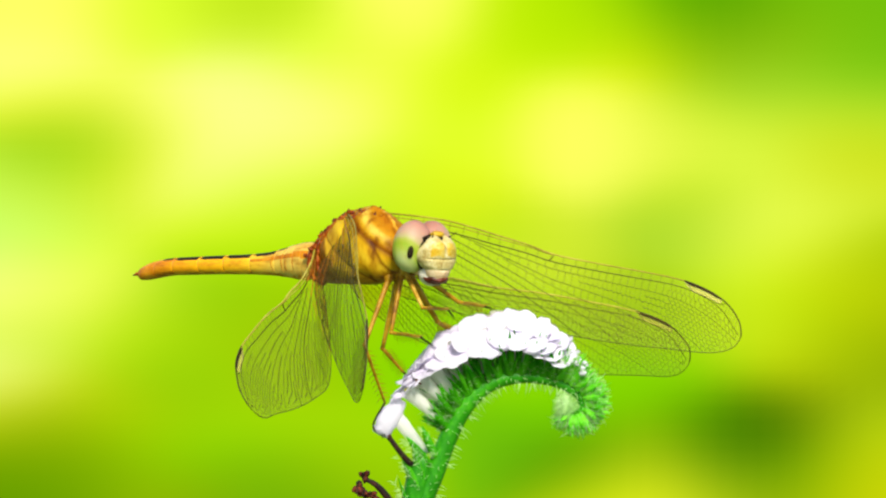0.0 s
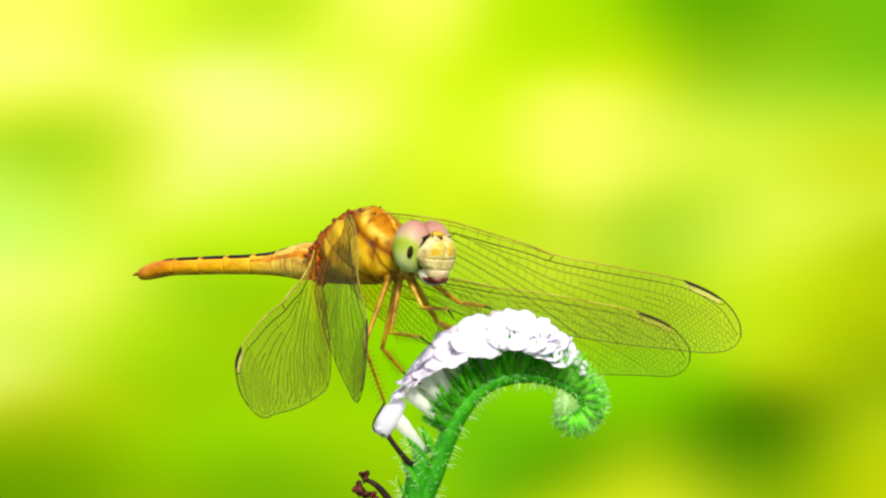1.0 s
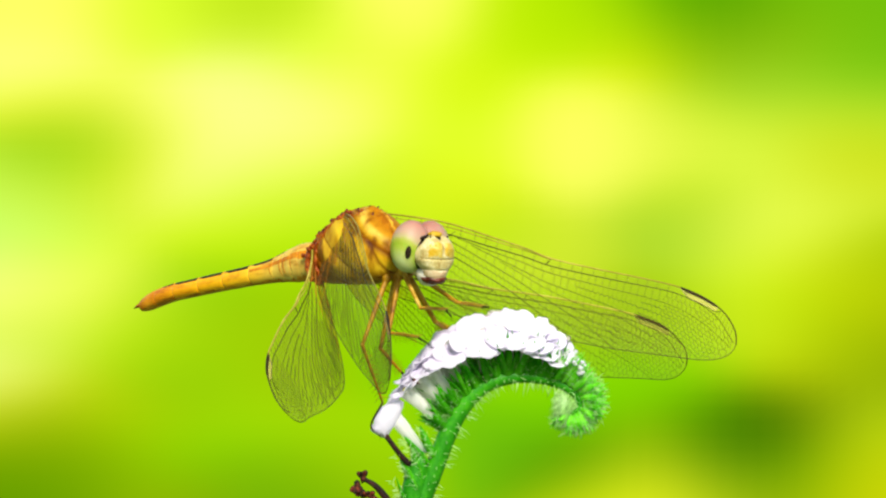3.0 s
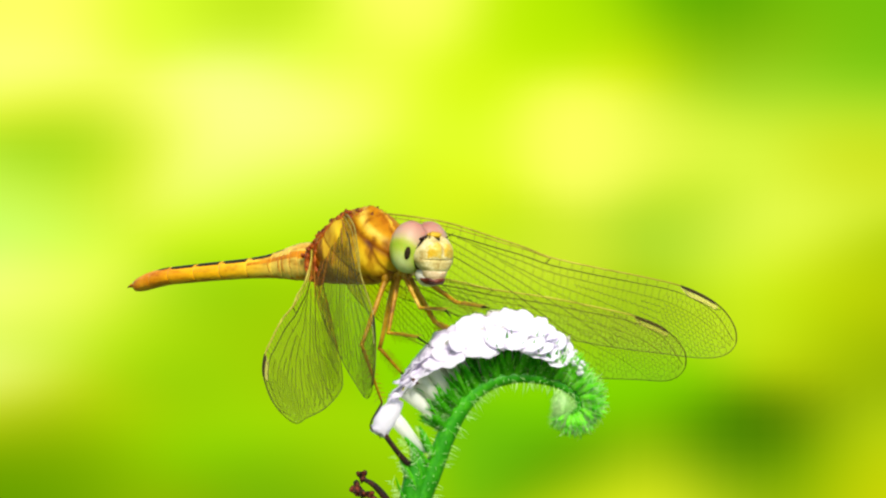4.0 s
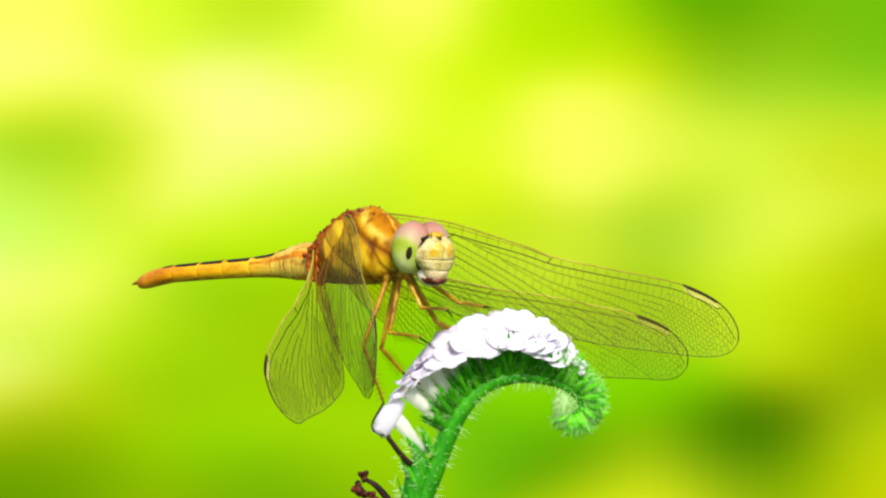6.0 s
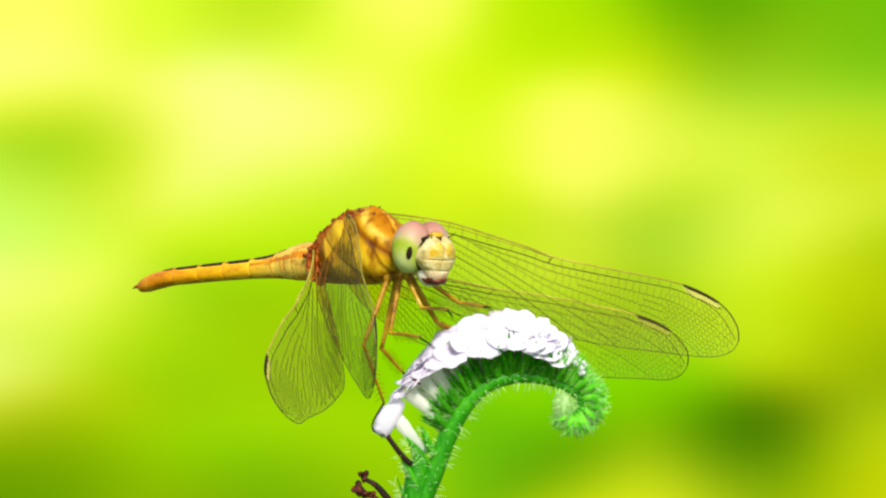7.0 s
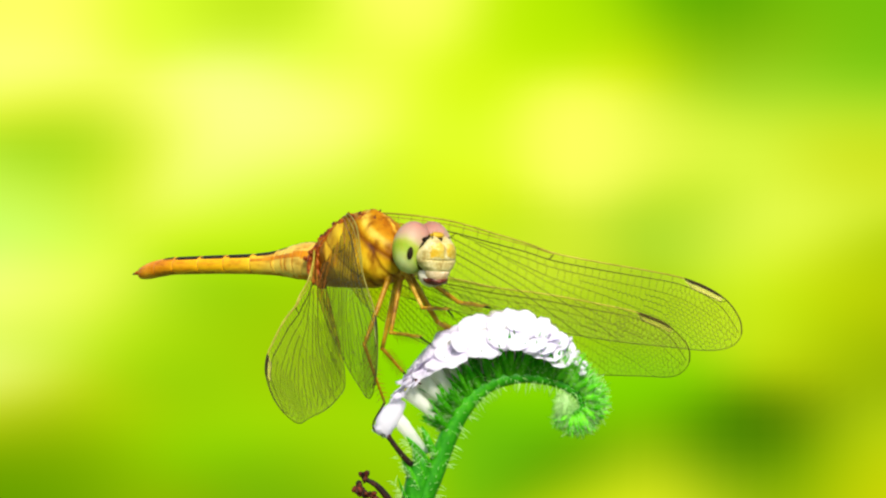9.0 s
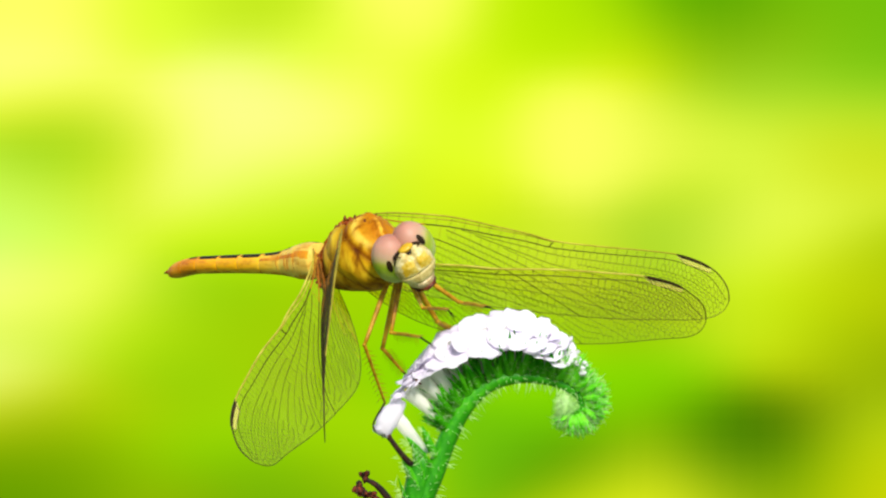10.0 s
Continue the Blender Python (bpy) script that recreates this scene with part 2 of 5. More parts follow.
def membrane_material(name, amber_from, amber_to, thin, thick):
    """Clear wing film, amber in the rear corner of the root up to amber_to mm out."""
    m, nt, b = shader(name)
    tc = nt.nodes.new("ShaderNodeTexCoord")
    sp = nt.nodes.new("ShaderNodeSeparateXYZ")
    nt.links.new(tc.outputs["Object"], sp.inputs[0])
    n = noise_node(nt, 500, 4)
    out = math_node(nt, "ADD", math_node(nt, "MULTIPLY", sp.outputs["X"], 1000.0), math_node(nt, "MULTIPLY", math_node(nt, "SUBTRACT", n.outputs["Fac"], 0.5), 3.0))
    root = math_node(nt, "DIVIDE", math_node(nt, "SUBTRACT", amber_to, out), amber_to - amber_from, clamp=True)
    behind = math_node(nt, "DIVIDE", math_node(nt, "SUBTRACT", math_node(nt, "MULTIPLY", sp.outputs["Y"], -1000.0), 2.6), 1.6, clamp=True)
    root = math_node(nt, "MULTIPLY", root, behind)
    clear = nt.nodes.new("ShaderNodeBsdfTransparent")
    tint = mix_node(nt, thin, thick, n.outputs["Fac"])
    nt.links.new(mix_node(nt, tint, (0.98, 0.72, 0.20), root), clear.inputs["Color"])
    b.inputs["Base Color"].default_value = (0.60, 0.50, 0.13, 1)
    b.inputs["Specular IOR Level"].default_value = 0.2
    b.inputs["Roughness"].default_value = 0.25
    mx = nt.nodes.new("ShaderNodeMixShader")
    mx.inputs["Fac"].default_value = 0.06
    nt.links.new(clear.outputs[0], mx.inputs[1])
    nt.links.new(b.outputs[0], mx.inputs[2])
    nt.links.new(mx.outputs[0], nt.nodes["Material Output"].inputs["Surface"])
    bump_in(nt, b, n.outputs["Fac"], 0.3, 0.0002)
    return m


M_thorax, M_segment, M_eye = thorax_material(), abdomen_material(), {side: eye_material(side) for side in (-1, 1)}
M_membrane, M_membrane_amber = membrane_material("wing_membrane", 3.0, 6.0, (0.93, 0.96, 0.72), (0.87, 0.92, 0.60)), membrane_material("amber_wing_membrane", 2.5, 6.2, (0.97, 0.94, 0.62), (0.93, 0.89, 0.50))
M_stem = organic("stem_green", (0.006, 0.115, 0.001), (0.018, 0.20, 0.002), (0.06, 0.35, 0.005), 0.45, 260, 2500, 0.06, 0.1, 0.25)
M_sepal = leafy("sepal_green", (0.010, 0.19, 0.001), (0.11, 0.52, 0.010), (0.16, 0.84, 0.014), 0.46)
M_bud = leafy("bud_green", (0.12, 0.66, 0.01), (0.46, 0.94, 0.10), (0.42, 0.98, 0.09), 0.58, 900)
M_petal = leafy("petal_white", (0.80, 0.76, 0.91), (0.90, 0.88, 0.95), (0.93, 0.89, 0.98), 0.55, 420, 0.6)
M_tube = leafy("corolla_tube", (0.89, 0.89, 0.84), (0.95, 0.95, 0.94), (0.95, 0.96, 0.88), 0.6, 500, 0.55)
M_pollen = organic("flower_pollen", (0.50, 0.52, 0.06), (0.66, 0.66, 0.12), (0.74, 0.72, 0.26), 0.6)
M_hair = leafy("plant_hair", (0.55, 0.86, 0.32), (0.78, 0.95, 0.58), (0.75, 0.97, 0.52), 0.55, 400)
M_wilt = organic("wilted_brown", (0.006, 0.004, 0.004), (0.020, 0.009, 0.006), (0.12, 0.026, 0.012), 0.7, 900, 4000)
M_rust = organic("withered_rust", (0.02, 0.005, 0.003), (0.075, 0.014, 0.006), (0.24, 0.05, 0.022), 0.7, 1500, 5000)


# ---------------------------------------------------------------- mesh tools
def mesh_of(name, verts, faces, smooth=True):
    me = bpy.data.meshes.new(name)
    me.from_pydata([tuple(v) for v in verts], [], faces)
    me.validate()
    if smooth:
        me.polygons.foreach_set("use_smooth", [True] * len(me.polygons))
    return me


def link(name, me, material, parent=None, label="", m=None):
    """One mesh object under a thing or under a part."""
    ob = new(name, me)
    for one in (material if isinstance(material, (list, tuple)) else [material]):
        me.materials.append(one)
    if parent:
        ob.parent = parent
    if m is not None:
        ob.matrix_basis = m
    if label:
        tagged(ob, label)
    return ob


class Soup:
    """Gathers vertices and faces of one mesh."""

    def __init__(self):
        self.v, self.f, self.k = [], [], []

    def add(self, verts, faces, index=0):
        o = len(self.v)
        self.v += [Vector(p) for p in verts]
        self.f += [tuple(i + o for i in f) for f in faces]
        self.k += [index] * len(faces)

    def mesh(self, name, smooth=True):
        me = mesh_of(name, self.v, self.f, smooth)
        if any(self.k):
            me.polygons.foreach_set("material_index", self.k)
        return me


def spline(points, steps):
    """A smooth line through the points."""
    pts = [Vector(p) for p in points]
    pts = [pts[0] * 2 - pts[1]] + pts + [pts[-1] * 2 - pts[-2]]
    out = []
    for i in range(1, len(pts) - 2):
        a, b, c, d = pts[i - 1:i + 3]
        for k in range(steps):
            t = k / steps
            out.append(0.5 * ((2 * b) + (c - a) * t + (2 * a - 5 * b + 4 * c - d) * t * t + (3 * b - a - 3 * c + d) * t ** 3))
    out.append(pts[-2].copy())
    return out


def spread(values, steps):
    """Values between those given, one for each point of spline()."""
    xs = np.arange(len(values)) * steps
    return list(np.interp(np.arange((len(values) - 1) * steps + 1), xs, values))


def tube(soup, pts, radii, sides=8, index=0, cap=True, flat=1.0, up=Vector((0, 1, 0))):
    """A round rod along points, closed at both ends. flat squeezes it along 'up'."""
    pts = [Vector(p) for p in pts]
    verts, faces = [], []
    normal = None
    for i, p in enumerate(pts):
        t = (pts[min(i + 1, len(pts) - 1)] - pts[max(i - 1, 0)])
        t = t.normalized() if t.length > 1e-12 else Vector((0, 0, 1))
        if normal is None:
            normal = up - t * up.dot(t)
            if normal.length < 1e-6:
                normal = t.orthogonal()
        else:
            normal = normal - t * normal.dot(t)
        normal.normalize()
        side = t.cross(normal)
        r = radii[i] if hasattr(radii, "__len__") else radii
        for k in range(sides):
            a = 2 * math.pi * k / sides
            verts.append(p + (normal * math.cos(a) * flat + side * math.sin(a)) * r)
    for i in range(len(pts) - 1):
        for k in range(sides):
            a, b = i * sides + k, i * sides + (k + 1) % sides
            faces.append((a, b, b + sides, a + sides))
    if cap:
        faces.append(tuple(range(sides - 1, -1, -1)))
        faces.append(tuple(range((len(pts) - 1) * sides, len(pts) * sides)))
    soup.add(verts, faces, index)


def blob(soup, centre, radii, rings=12, sides=18, index=0, rough=0.0, turn=None, power=1.0, seed=0.0):
    """A rounded lump, a little uneven."""
    verts, faces = [], []
    c = Vector(centre)
    for i in range(rings + 1):
        th = math.pi * i / rings
        for k in range(sides):
            ph = 2 * math.pi * k / sides
            d = Vector((math.sin(th) * math.cos(ph), math.sin(th) * math.sin(ph), math.cos(th)))
            d = Vector([math.copysign(abs(q) ** power, q) for q in d])
            g = 1 + rough * noise.noise(d * 2.3 + Vector((seed, seed * 1.7, seed * 0.3)))
            p = Vector((d.x * radii[0], d.y * radii[1], d.z * radii[2])) * g
            verts.append(c + (turn @ p if turn else p))
    for i in range(rings):
        for k in range(sides):
            a, b = i * sides + k, i * sides + (k + 1) % sides
            faces.append((a, a + sides, b + sides, b))
    soup.add(verts, faces, index)


def loft(soup, rings, sides=24, pick=None):
    """Skin over elliptic rings (centre, half width across y, half height up, squareness) along x. pick(angle) gives the face's material."""
    verts, faces, kinds = [], [], []
    for c, w, h, sq in rings:
        for k in range(sides):
            a = 2 * math.pi * k / sides
            ca, sa = math.cos(a), math.sin(a)
            verts.append(Vector(c) + Vector((0, w * math.copysign(abs(ca) ** sq, ca), h * math.copysign(abs(sa) ** sq, sa))))
    for i in range(len(rings) - 1):
        for k in range(sides):
            a, b = i * sides + k, i * sides + (k + 1) % sides
            faces.append((a, b, b + sides, a + sides))
            kinds.append(pick(i, 360 * (k + 0.5) / sides) if pick else 0)
    n = len(rings)
    faces += [tuple(range(sides - 1, -1, -1)), tuple(range((n - 1) * sides, n * sides))]
    kinds += [0, 0]
    o = len(soup.v)
    soup.v += verts
    soup.f += [tuple(i + o for i in f) for f in faces]
    soup.k += kinds


def spot(u, v, d=0.0):
    """A place in the world: u mm to the right and v mm up as seen at the subject, d mm farther off."""
    k = 1 + d * MM / DIST
    return Vector((u * MM * k, d * MM, H + v * MM * k))


# ---------------------------------------------------------------- ground and far foliage
def ground():
    m, nt, b = shader("grass_ground")
    n, f = noise_node(nt, 1.3, 5), noise_node(nt, 60, 6)
    r = ramp_node(nt, [(0.3, (0.030, 0.075, 0.008)), (0.5, (0.06, 0.14, 0.015)), (0.7, (0.12, 0.20, 0.03))])
    nt.links.new(math_node(nt, "ADD", math_node(nt, "MULTIPLY", n.outputs["Fac"], 0.5), math_node(nt, "MULTIPLY", f.outputs["Fac"], 0.5)), r.inputs["Fac"])
    nt.links.new(r.outputs["Color"], b.inputs["Base Color"])
    b.inputs["Roughness"].default_value = 0.8
    bump_in(nt, b, f.outputs["Fac"], 0.6, 0.02)
    verts, faces, cells, size = [], [], 60, 400.0
    for j in range(cells + 1):
        for i in range(cells + 1):
            x, y = ((2 * q / cells - 1) ** 3 * size for q in (i, j))
            far = min(1.0, math.hypot(x, y) / 3)
            verts.append((x, y, 0.04 * far * noise.noise(Vector((x * 0.6, y * 0.6, 0)))))
    for j in range(cells):
        for i in range(cells):
            a = j * (cells + 1) + i
            faces.append((a, a + 1, a + cells + 2, a + cells + 1))
    ob = link("ground", mesh_of("ground", verts, faces), m)
    tagged(ob, "short green grassy ground under the plant", "ground", kind="structure")


def far_foliage():
    """Garden far out of focus: soft patches of yellow and green. Sunlight is painted in; the sheet glows."""
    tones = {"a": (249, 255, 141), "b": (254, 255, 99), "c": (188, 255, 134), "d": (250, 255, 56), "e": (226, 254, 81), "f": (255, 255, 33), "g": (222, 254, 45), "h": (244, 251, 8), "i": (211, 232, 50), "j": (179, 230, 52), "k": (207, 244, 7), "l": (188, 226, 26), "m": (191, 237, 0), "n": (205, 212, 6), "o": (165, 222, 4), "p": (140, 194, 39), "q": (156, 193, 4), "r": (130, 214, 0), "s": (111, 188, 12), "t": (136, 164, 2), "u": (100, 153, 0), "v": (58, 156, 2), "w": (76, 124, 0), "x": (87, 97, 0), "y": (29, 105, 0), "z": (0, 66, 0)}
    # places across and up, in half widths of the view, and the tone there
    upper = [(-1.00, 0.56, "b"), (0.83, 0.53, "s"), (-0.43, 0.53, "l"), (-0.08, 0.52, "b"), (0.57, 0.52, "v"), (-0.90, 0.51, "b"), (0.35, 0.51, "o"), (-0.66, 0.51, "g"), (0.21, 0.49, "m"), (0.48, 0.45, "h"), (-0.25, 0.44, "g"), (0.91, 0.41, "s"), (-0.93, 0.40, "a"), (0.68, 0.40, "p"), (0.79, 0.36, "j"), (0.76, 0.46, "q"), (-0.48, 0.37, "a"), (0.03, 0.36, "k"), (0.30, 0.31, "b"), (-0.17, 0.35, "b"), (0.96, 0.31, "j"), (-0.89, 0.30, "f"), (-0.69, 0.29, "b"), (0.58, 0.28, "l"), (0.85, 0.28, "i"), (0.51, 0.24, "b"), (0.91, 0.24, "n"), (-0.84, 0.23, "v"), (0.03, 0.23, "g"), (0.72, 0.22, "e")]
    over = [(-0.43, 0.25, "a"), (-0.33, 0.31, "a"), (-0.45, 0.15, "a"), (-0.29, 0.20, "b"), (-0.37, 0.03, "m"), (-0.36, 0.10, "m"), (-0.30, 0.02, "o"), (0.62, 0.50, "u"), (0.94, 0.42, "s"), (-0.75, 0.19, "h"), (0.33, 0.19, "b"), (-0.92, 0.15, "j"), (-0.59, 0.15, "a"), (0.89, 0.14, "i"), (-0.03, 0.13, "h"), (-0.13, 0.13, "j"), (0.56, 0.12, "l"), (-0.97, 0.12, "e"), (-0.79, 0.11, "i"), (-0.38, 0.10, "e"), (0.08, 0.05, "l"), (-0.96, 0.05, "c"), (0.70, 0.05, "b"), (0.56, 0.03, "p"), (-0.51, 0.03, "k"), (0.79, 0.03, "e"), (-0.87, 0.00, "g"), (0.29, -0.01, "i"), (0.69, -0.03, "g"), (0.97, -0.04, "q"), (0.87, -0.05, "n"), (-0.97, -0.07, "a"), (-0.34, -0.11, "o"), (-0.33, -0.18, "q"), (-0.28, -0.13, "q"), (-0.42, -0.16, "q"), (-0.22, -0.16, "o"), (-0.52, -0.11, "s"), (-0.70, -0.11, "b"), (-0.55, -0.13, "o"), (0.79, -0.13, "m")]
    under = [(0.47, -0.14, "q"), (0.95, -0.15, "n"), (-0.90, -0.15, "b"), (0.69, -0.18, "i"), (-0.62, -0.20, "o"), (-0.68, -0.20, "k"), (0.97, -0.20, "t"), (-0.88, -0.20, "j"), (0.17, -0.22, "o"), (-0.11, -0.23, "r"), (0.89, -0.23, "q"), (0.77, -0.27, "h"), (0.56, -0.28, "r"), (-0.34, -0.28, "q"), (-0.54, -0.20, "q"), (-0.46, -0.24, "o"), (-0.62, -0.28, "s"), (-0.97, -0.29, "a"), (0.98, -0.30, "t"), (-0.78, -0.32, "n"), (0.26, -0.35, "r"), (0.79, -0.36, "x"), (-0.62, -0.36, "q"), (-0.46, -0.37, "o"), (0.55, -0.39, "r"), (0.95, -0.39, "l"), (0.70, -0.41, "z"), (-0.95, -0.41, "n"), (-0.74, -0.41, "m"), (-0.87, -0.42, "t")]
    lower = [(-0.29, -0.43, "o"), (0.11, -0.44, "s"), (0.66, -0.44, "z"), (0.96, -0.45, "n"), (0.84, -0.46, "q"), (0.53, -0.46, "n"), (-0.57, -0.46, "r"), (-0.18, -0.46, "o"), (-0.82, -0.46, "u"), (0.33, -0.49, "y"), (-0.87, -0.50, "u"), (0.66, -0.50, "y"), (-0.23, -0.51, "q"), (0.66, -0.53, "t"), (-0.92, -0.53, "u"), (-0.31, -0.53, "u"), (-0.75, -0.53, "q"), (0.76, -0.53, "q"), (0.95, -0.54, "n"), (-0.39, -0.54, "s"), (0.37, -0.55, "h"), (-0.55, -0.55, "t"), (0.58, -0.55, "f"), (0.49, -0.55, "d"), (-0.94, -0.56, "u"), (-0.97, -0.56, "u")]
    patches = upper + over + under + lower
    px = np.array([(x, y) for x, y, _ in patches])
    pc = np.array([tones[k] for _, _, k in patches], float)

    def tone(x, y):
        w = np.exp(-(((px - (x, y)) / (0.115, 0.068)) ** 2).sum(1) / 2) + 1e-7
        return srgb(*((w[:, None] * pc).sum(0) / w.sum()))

    m, nt, b = shader("glowing_foliage")
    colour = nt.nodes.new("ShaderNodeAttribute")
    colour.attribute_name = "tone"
    # the sheet emits its painted brightness; sun and sky do not light it
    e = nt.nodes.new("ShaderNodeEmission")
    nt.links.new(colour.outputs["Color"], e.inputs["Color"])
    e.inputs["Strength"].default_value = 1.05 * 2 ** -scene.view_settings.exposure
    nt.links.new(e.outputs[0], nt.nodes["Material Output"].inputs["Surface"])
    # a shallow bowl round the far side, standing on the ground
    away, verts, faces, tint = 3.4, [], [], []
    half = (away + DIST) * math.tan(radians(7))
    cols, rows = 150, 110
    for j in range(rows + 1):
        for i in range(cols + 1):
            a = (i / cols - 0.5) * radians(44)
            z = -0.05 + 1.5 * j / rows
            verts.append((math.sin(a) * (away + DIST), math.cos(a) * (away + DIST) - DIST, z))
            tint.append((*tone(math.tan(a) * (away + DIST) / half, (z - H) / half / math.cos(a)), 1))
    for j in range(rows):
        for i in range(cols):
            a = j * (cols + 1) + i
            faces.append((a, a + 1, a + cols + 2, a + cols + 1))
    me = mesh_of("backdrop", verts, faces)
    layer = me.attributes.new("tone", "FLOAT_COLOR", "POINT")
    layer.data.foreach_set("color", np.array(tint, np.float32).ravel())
    tagged(link("backdrop", me, m), "glowing backdrop painted as blurred sunlit yellow-green garden foliage", "foliage", kind="structure")


# ---------------------------------------------------------------- the plant
STEM = [(-3.3, -25.5), (-2.2, -23.2), (-0.9, -20.3), (0.55, -16.5), (2.05, -13.8), (4.05, -12.0), (6.55, -11.3), (9.05, -11.45), (10.8, -12.1), (12.05, -12.95),
        (12.3, -14.05), (11.6, -14.6), (11.1, -14.2)]
STEM_R = [0.90, 0.88, 0.86, 0.83, 0.78, 0.71, 0.64, 0.56, 0.46, 0.42, 0.36, 0.30, 0.22]
FOOT = Vector((-0.060, 0.012, 0.0))


def petal_limb(soup, size, cup, seed):
    """The face of a floret, opening along +z: five broad rounded lobes that fold back unevenly at the rim."""
    rnd = random.Random(seed)
    n, rings = 60, 8
    verts, faces = [], []
    tilt = [rnd.uniform(-0.12, 0.16) for _ in range(5)]
    reach = [rnd.uniform(0.90, 1.08) for _ in range(5)]
    for layer in (0, 1):
        for i in range(rings + 1):
            q = i / rings
            for k in range(n):
                a = 2 * math.pi * k / n
                place = 2.5 * a / math.pi + 0.5
                lobe, within = int(place) % 5, place % 1.0
                round_off = 1 - 0.20 * abs(2 * within - 1) ** 3.0 + 0.05 * noise.noise(Vector((math.cos(a) * 4, math.sin(a) * 4, seed * 2.3)))
                rr = size * (0.03 + (round_off * reach[lobe] - 0.03) * q)
                fold = tilt[lobe] * math.sin(math.pi * within) * q ** 3 + 0.12 * q * q * noise.noise(Vector((math.cos(a) * 2.4 * q, math.sin(a) * 2.4 * q, seed * 1.7))) + 0.07 * q ** 3 * noise.noise(Vector((math.cos(a) * 6, math.sin(a) * 6, seed * 0.7)))
                groove = -0.09 * abs(2 * within - 1) ** 5 * q
                z = size * (cup * q ** 1.6 - 0.30 * max(0.0, q - 0.6) ** 1.5 + fold + groove) - layer * 0.06 * MM * (1 - 0.5 * q)
                verts.append((rr * math.cos(a), rr * math.sin(a), z))
    half = (rings + 1) * n
    for i in range(rings):
        for k in range(n):
            a, b = i * n + k, i * n + (k + 1) % n
            faces.append((a, a + n, b + n, b))
            faces.append((half + a, half + b, half + b + n, half + a + n))
    for k in range(n):
        a, b = rings * n + k, rings * n + (k + 1) % n
        faces.append((a, half + a, half + b, b))
    soup.add(verts, faces)


def petal_ball(soup, size, seed):
    """A floret still half shut: five lobes folded over one another to a lump."""
    rnd = random.Random(seed)
    blob(soup, (0, 0, 0), (size * 0.9, size * 0.8, size * 0.85), 10, 16, rough=0.5, seed=seed)
    for k in range(5):
        a = 2 * math.pi * k / 5 + rnd.uniform(-0.2, 0.2)
        at = Vector((math.cos(a) * 0.55, math.sin(a) * 0.55, rnd.uniform(0.0, 0.5))) * size
        blob(soup, at, tuple(size * rnd.uniform(0.38, 0.7) for _ in range(3)), 8, 12, rough=0.45, seed=seed + k)


def frame_along(direction, spin=0.0):
    q = Vector(direction).to_track_quat("Z", "Y").to_matrix().to_4x4()
    return q @ Matrix.Rotation(spin, 4, "Z")


def hair(soup, at, way, length, radius, index=0):
    way = Vector(way).normalized()
    side = way.orthogonal().normalized()
    third = way.cross(side)
    ring = [at + (side * math.cos(a) + third * math.sin(a)) * radius for a in (0, 2.1, 4.2)]
    droop = Vector((0, 0, -0.08 * length))
    mid = at + way * length * 0.55
    ring += [mid + (p - at) * 0.7 for p in ring]
    soup.add(ring + [at + way * length + droop], [(0, 1, 4, 3), (1, 2, 5, 4), (2, 0, 3, 5), (3, 4, 6), (4, 5, 6), (5, 3, 6)], index)


def sepal(soup, m, length, width, curl, rnd):
    """A narrow pointed sepal with thickness, growing along +z."""
    verts, faces, n = [], [], 5
    for layer in (1, -1):
        for i in range(n + 1):
            t = i / n
            w = width * (math.sin(math.pi * min(1, 0.18 + 0.82 * t)) ** 0.8 if t < 1 else 0.02)
            out = curl * t * t * length
            for s in (-1, 0, 1):
                verts.append(m @ Vector((s * w, out + (0.12 * abs(s) * width) + layer * 0.05 * MM * (1 - 0.8 * t), t * length)))
    h = (n + 1) * 3
    for i in range(n):
        for s in (0, 1):
            a = i * 3 + s
            faces += [(a, a + 1, a + 4, a + 3), (h + a, h + a + 3, h + a + 4, h + a + 1)]
        faces += [(i * 3, i * 3 + 3, h + i * 3 + 3, h + i * 3), (i * 3 + 2, h + i * 3 + 2, h + i * 3 + 5, i * 3 + 5)]
    soup.add(verts, faces)


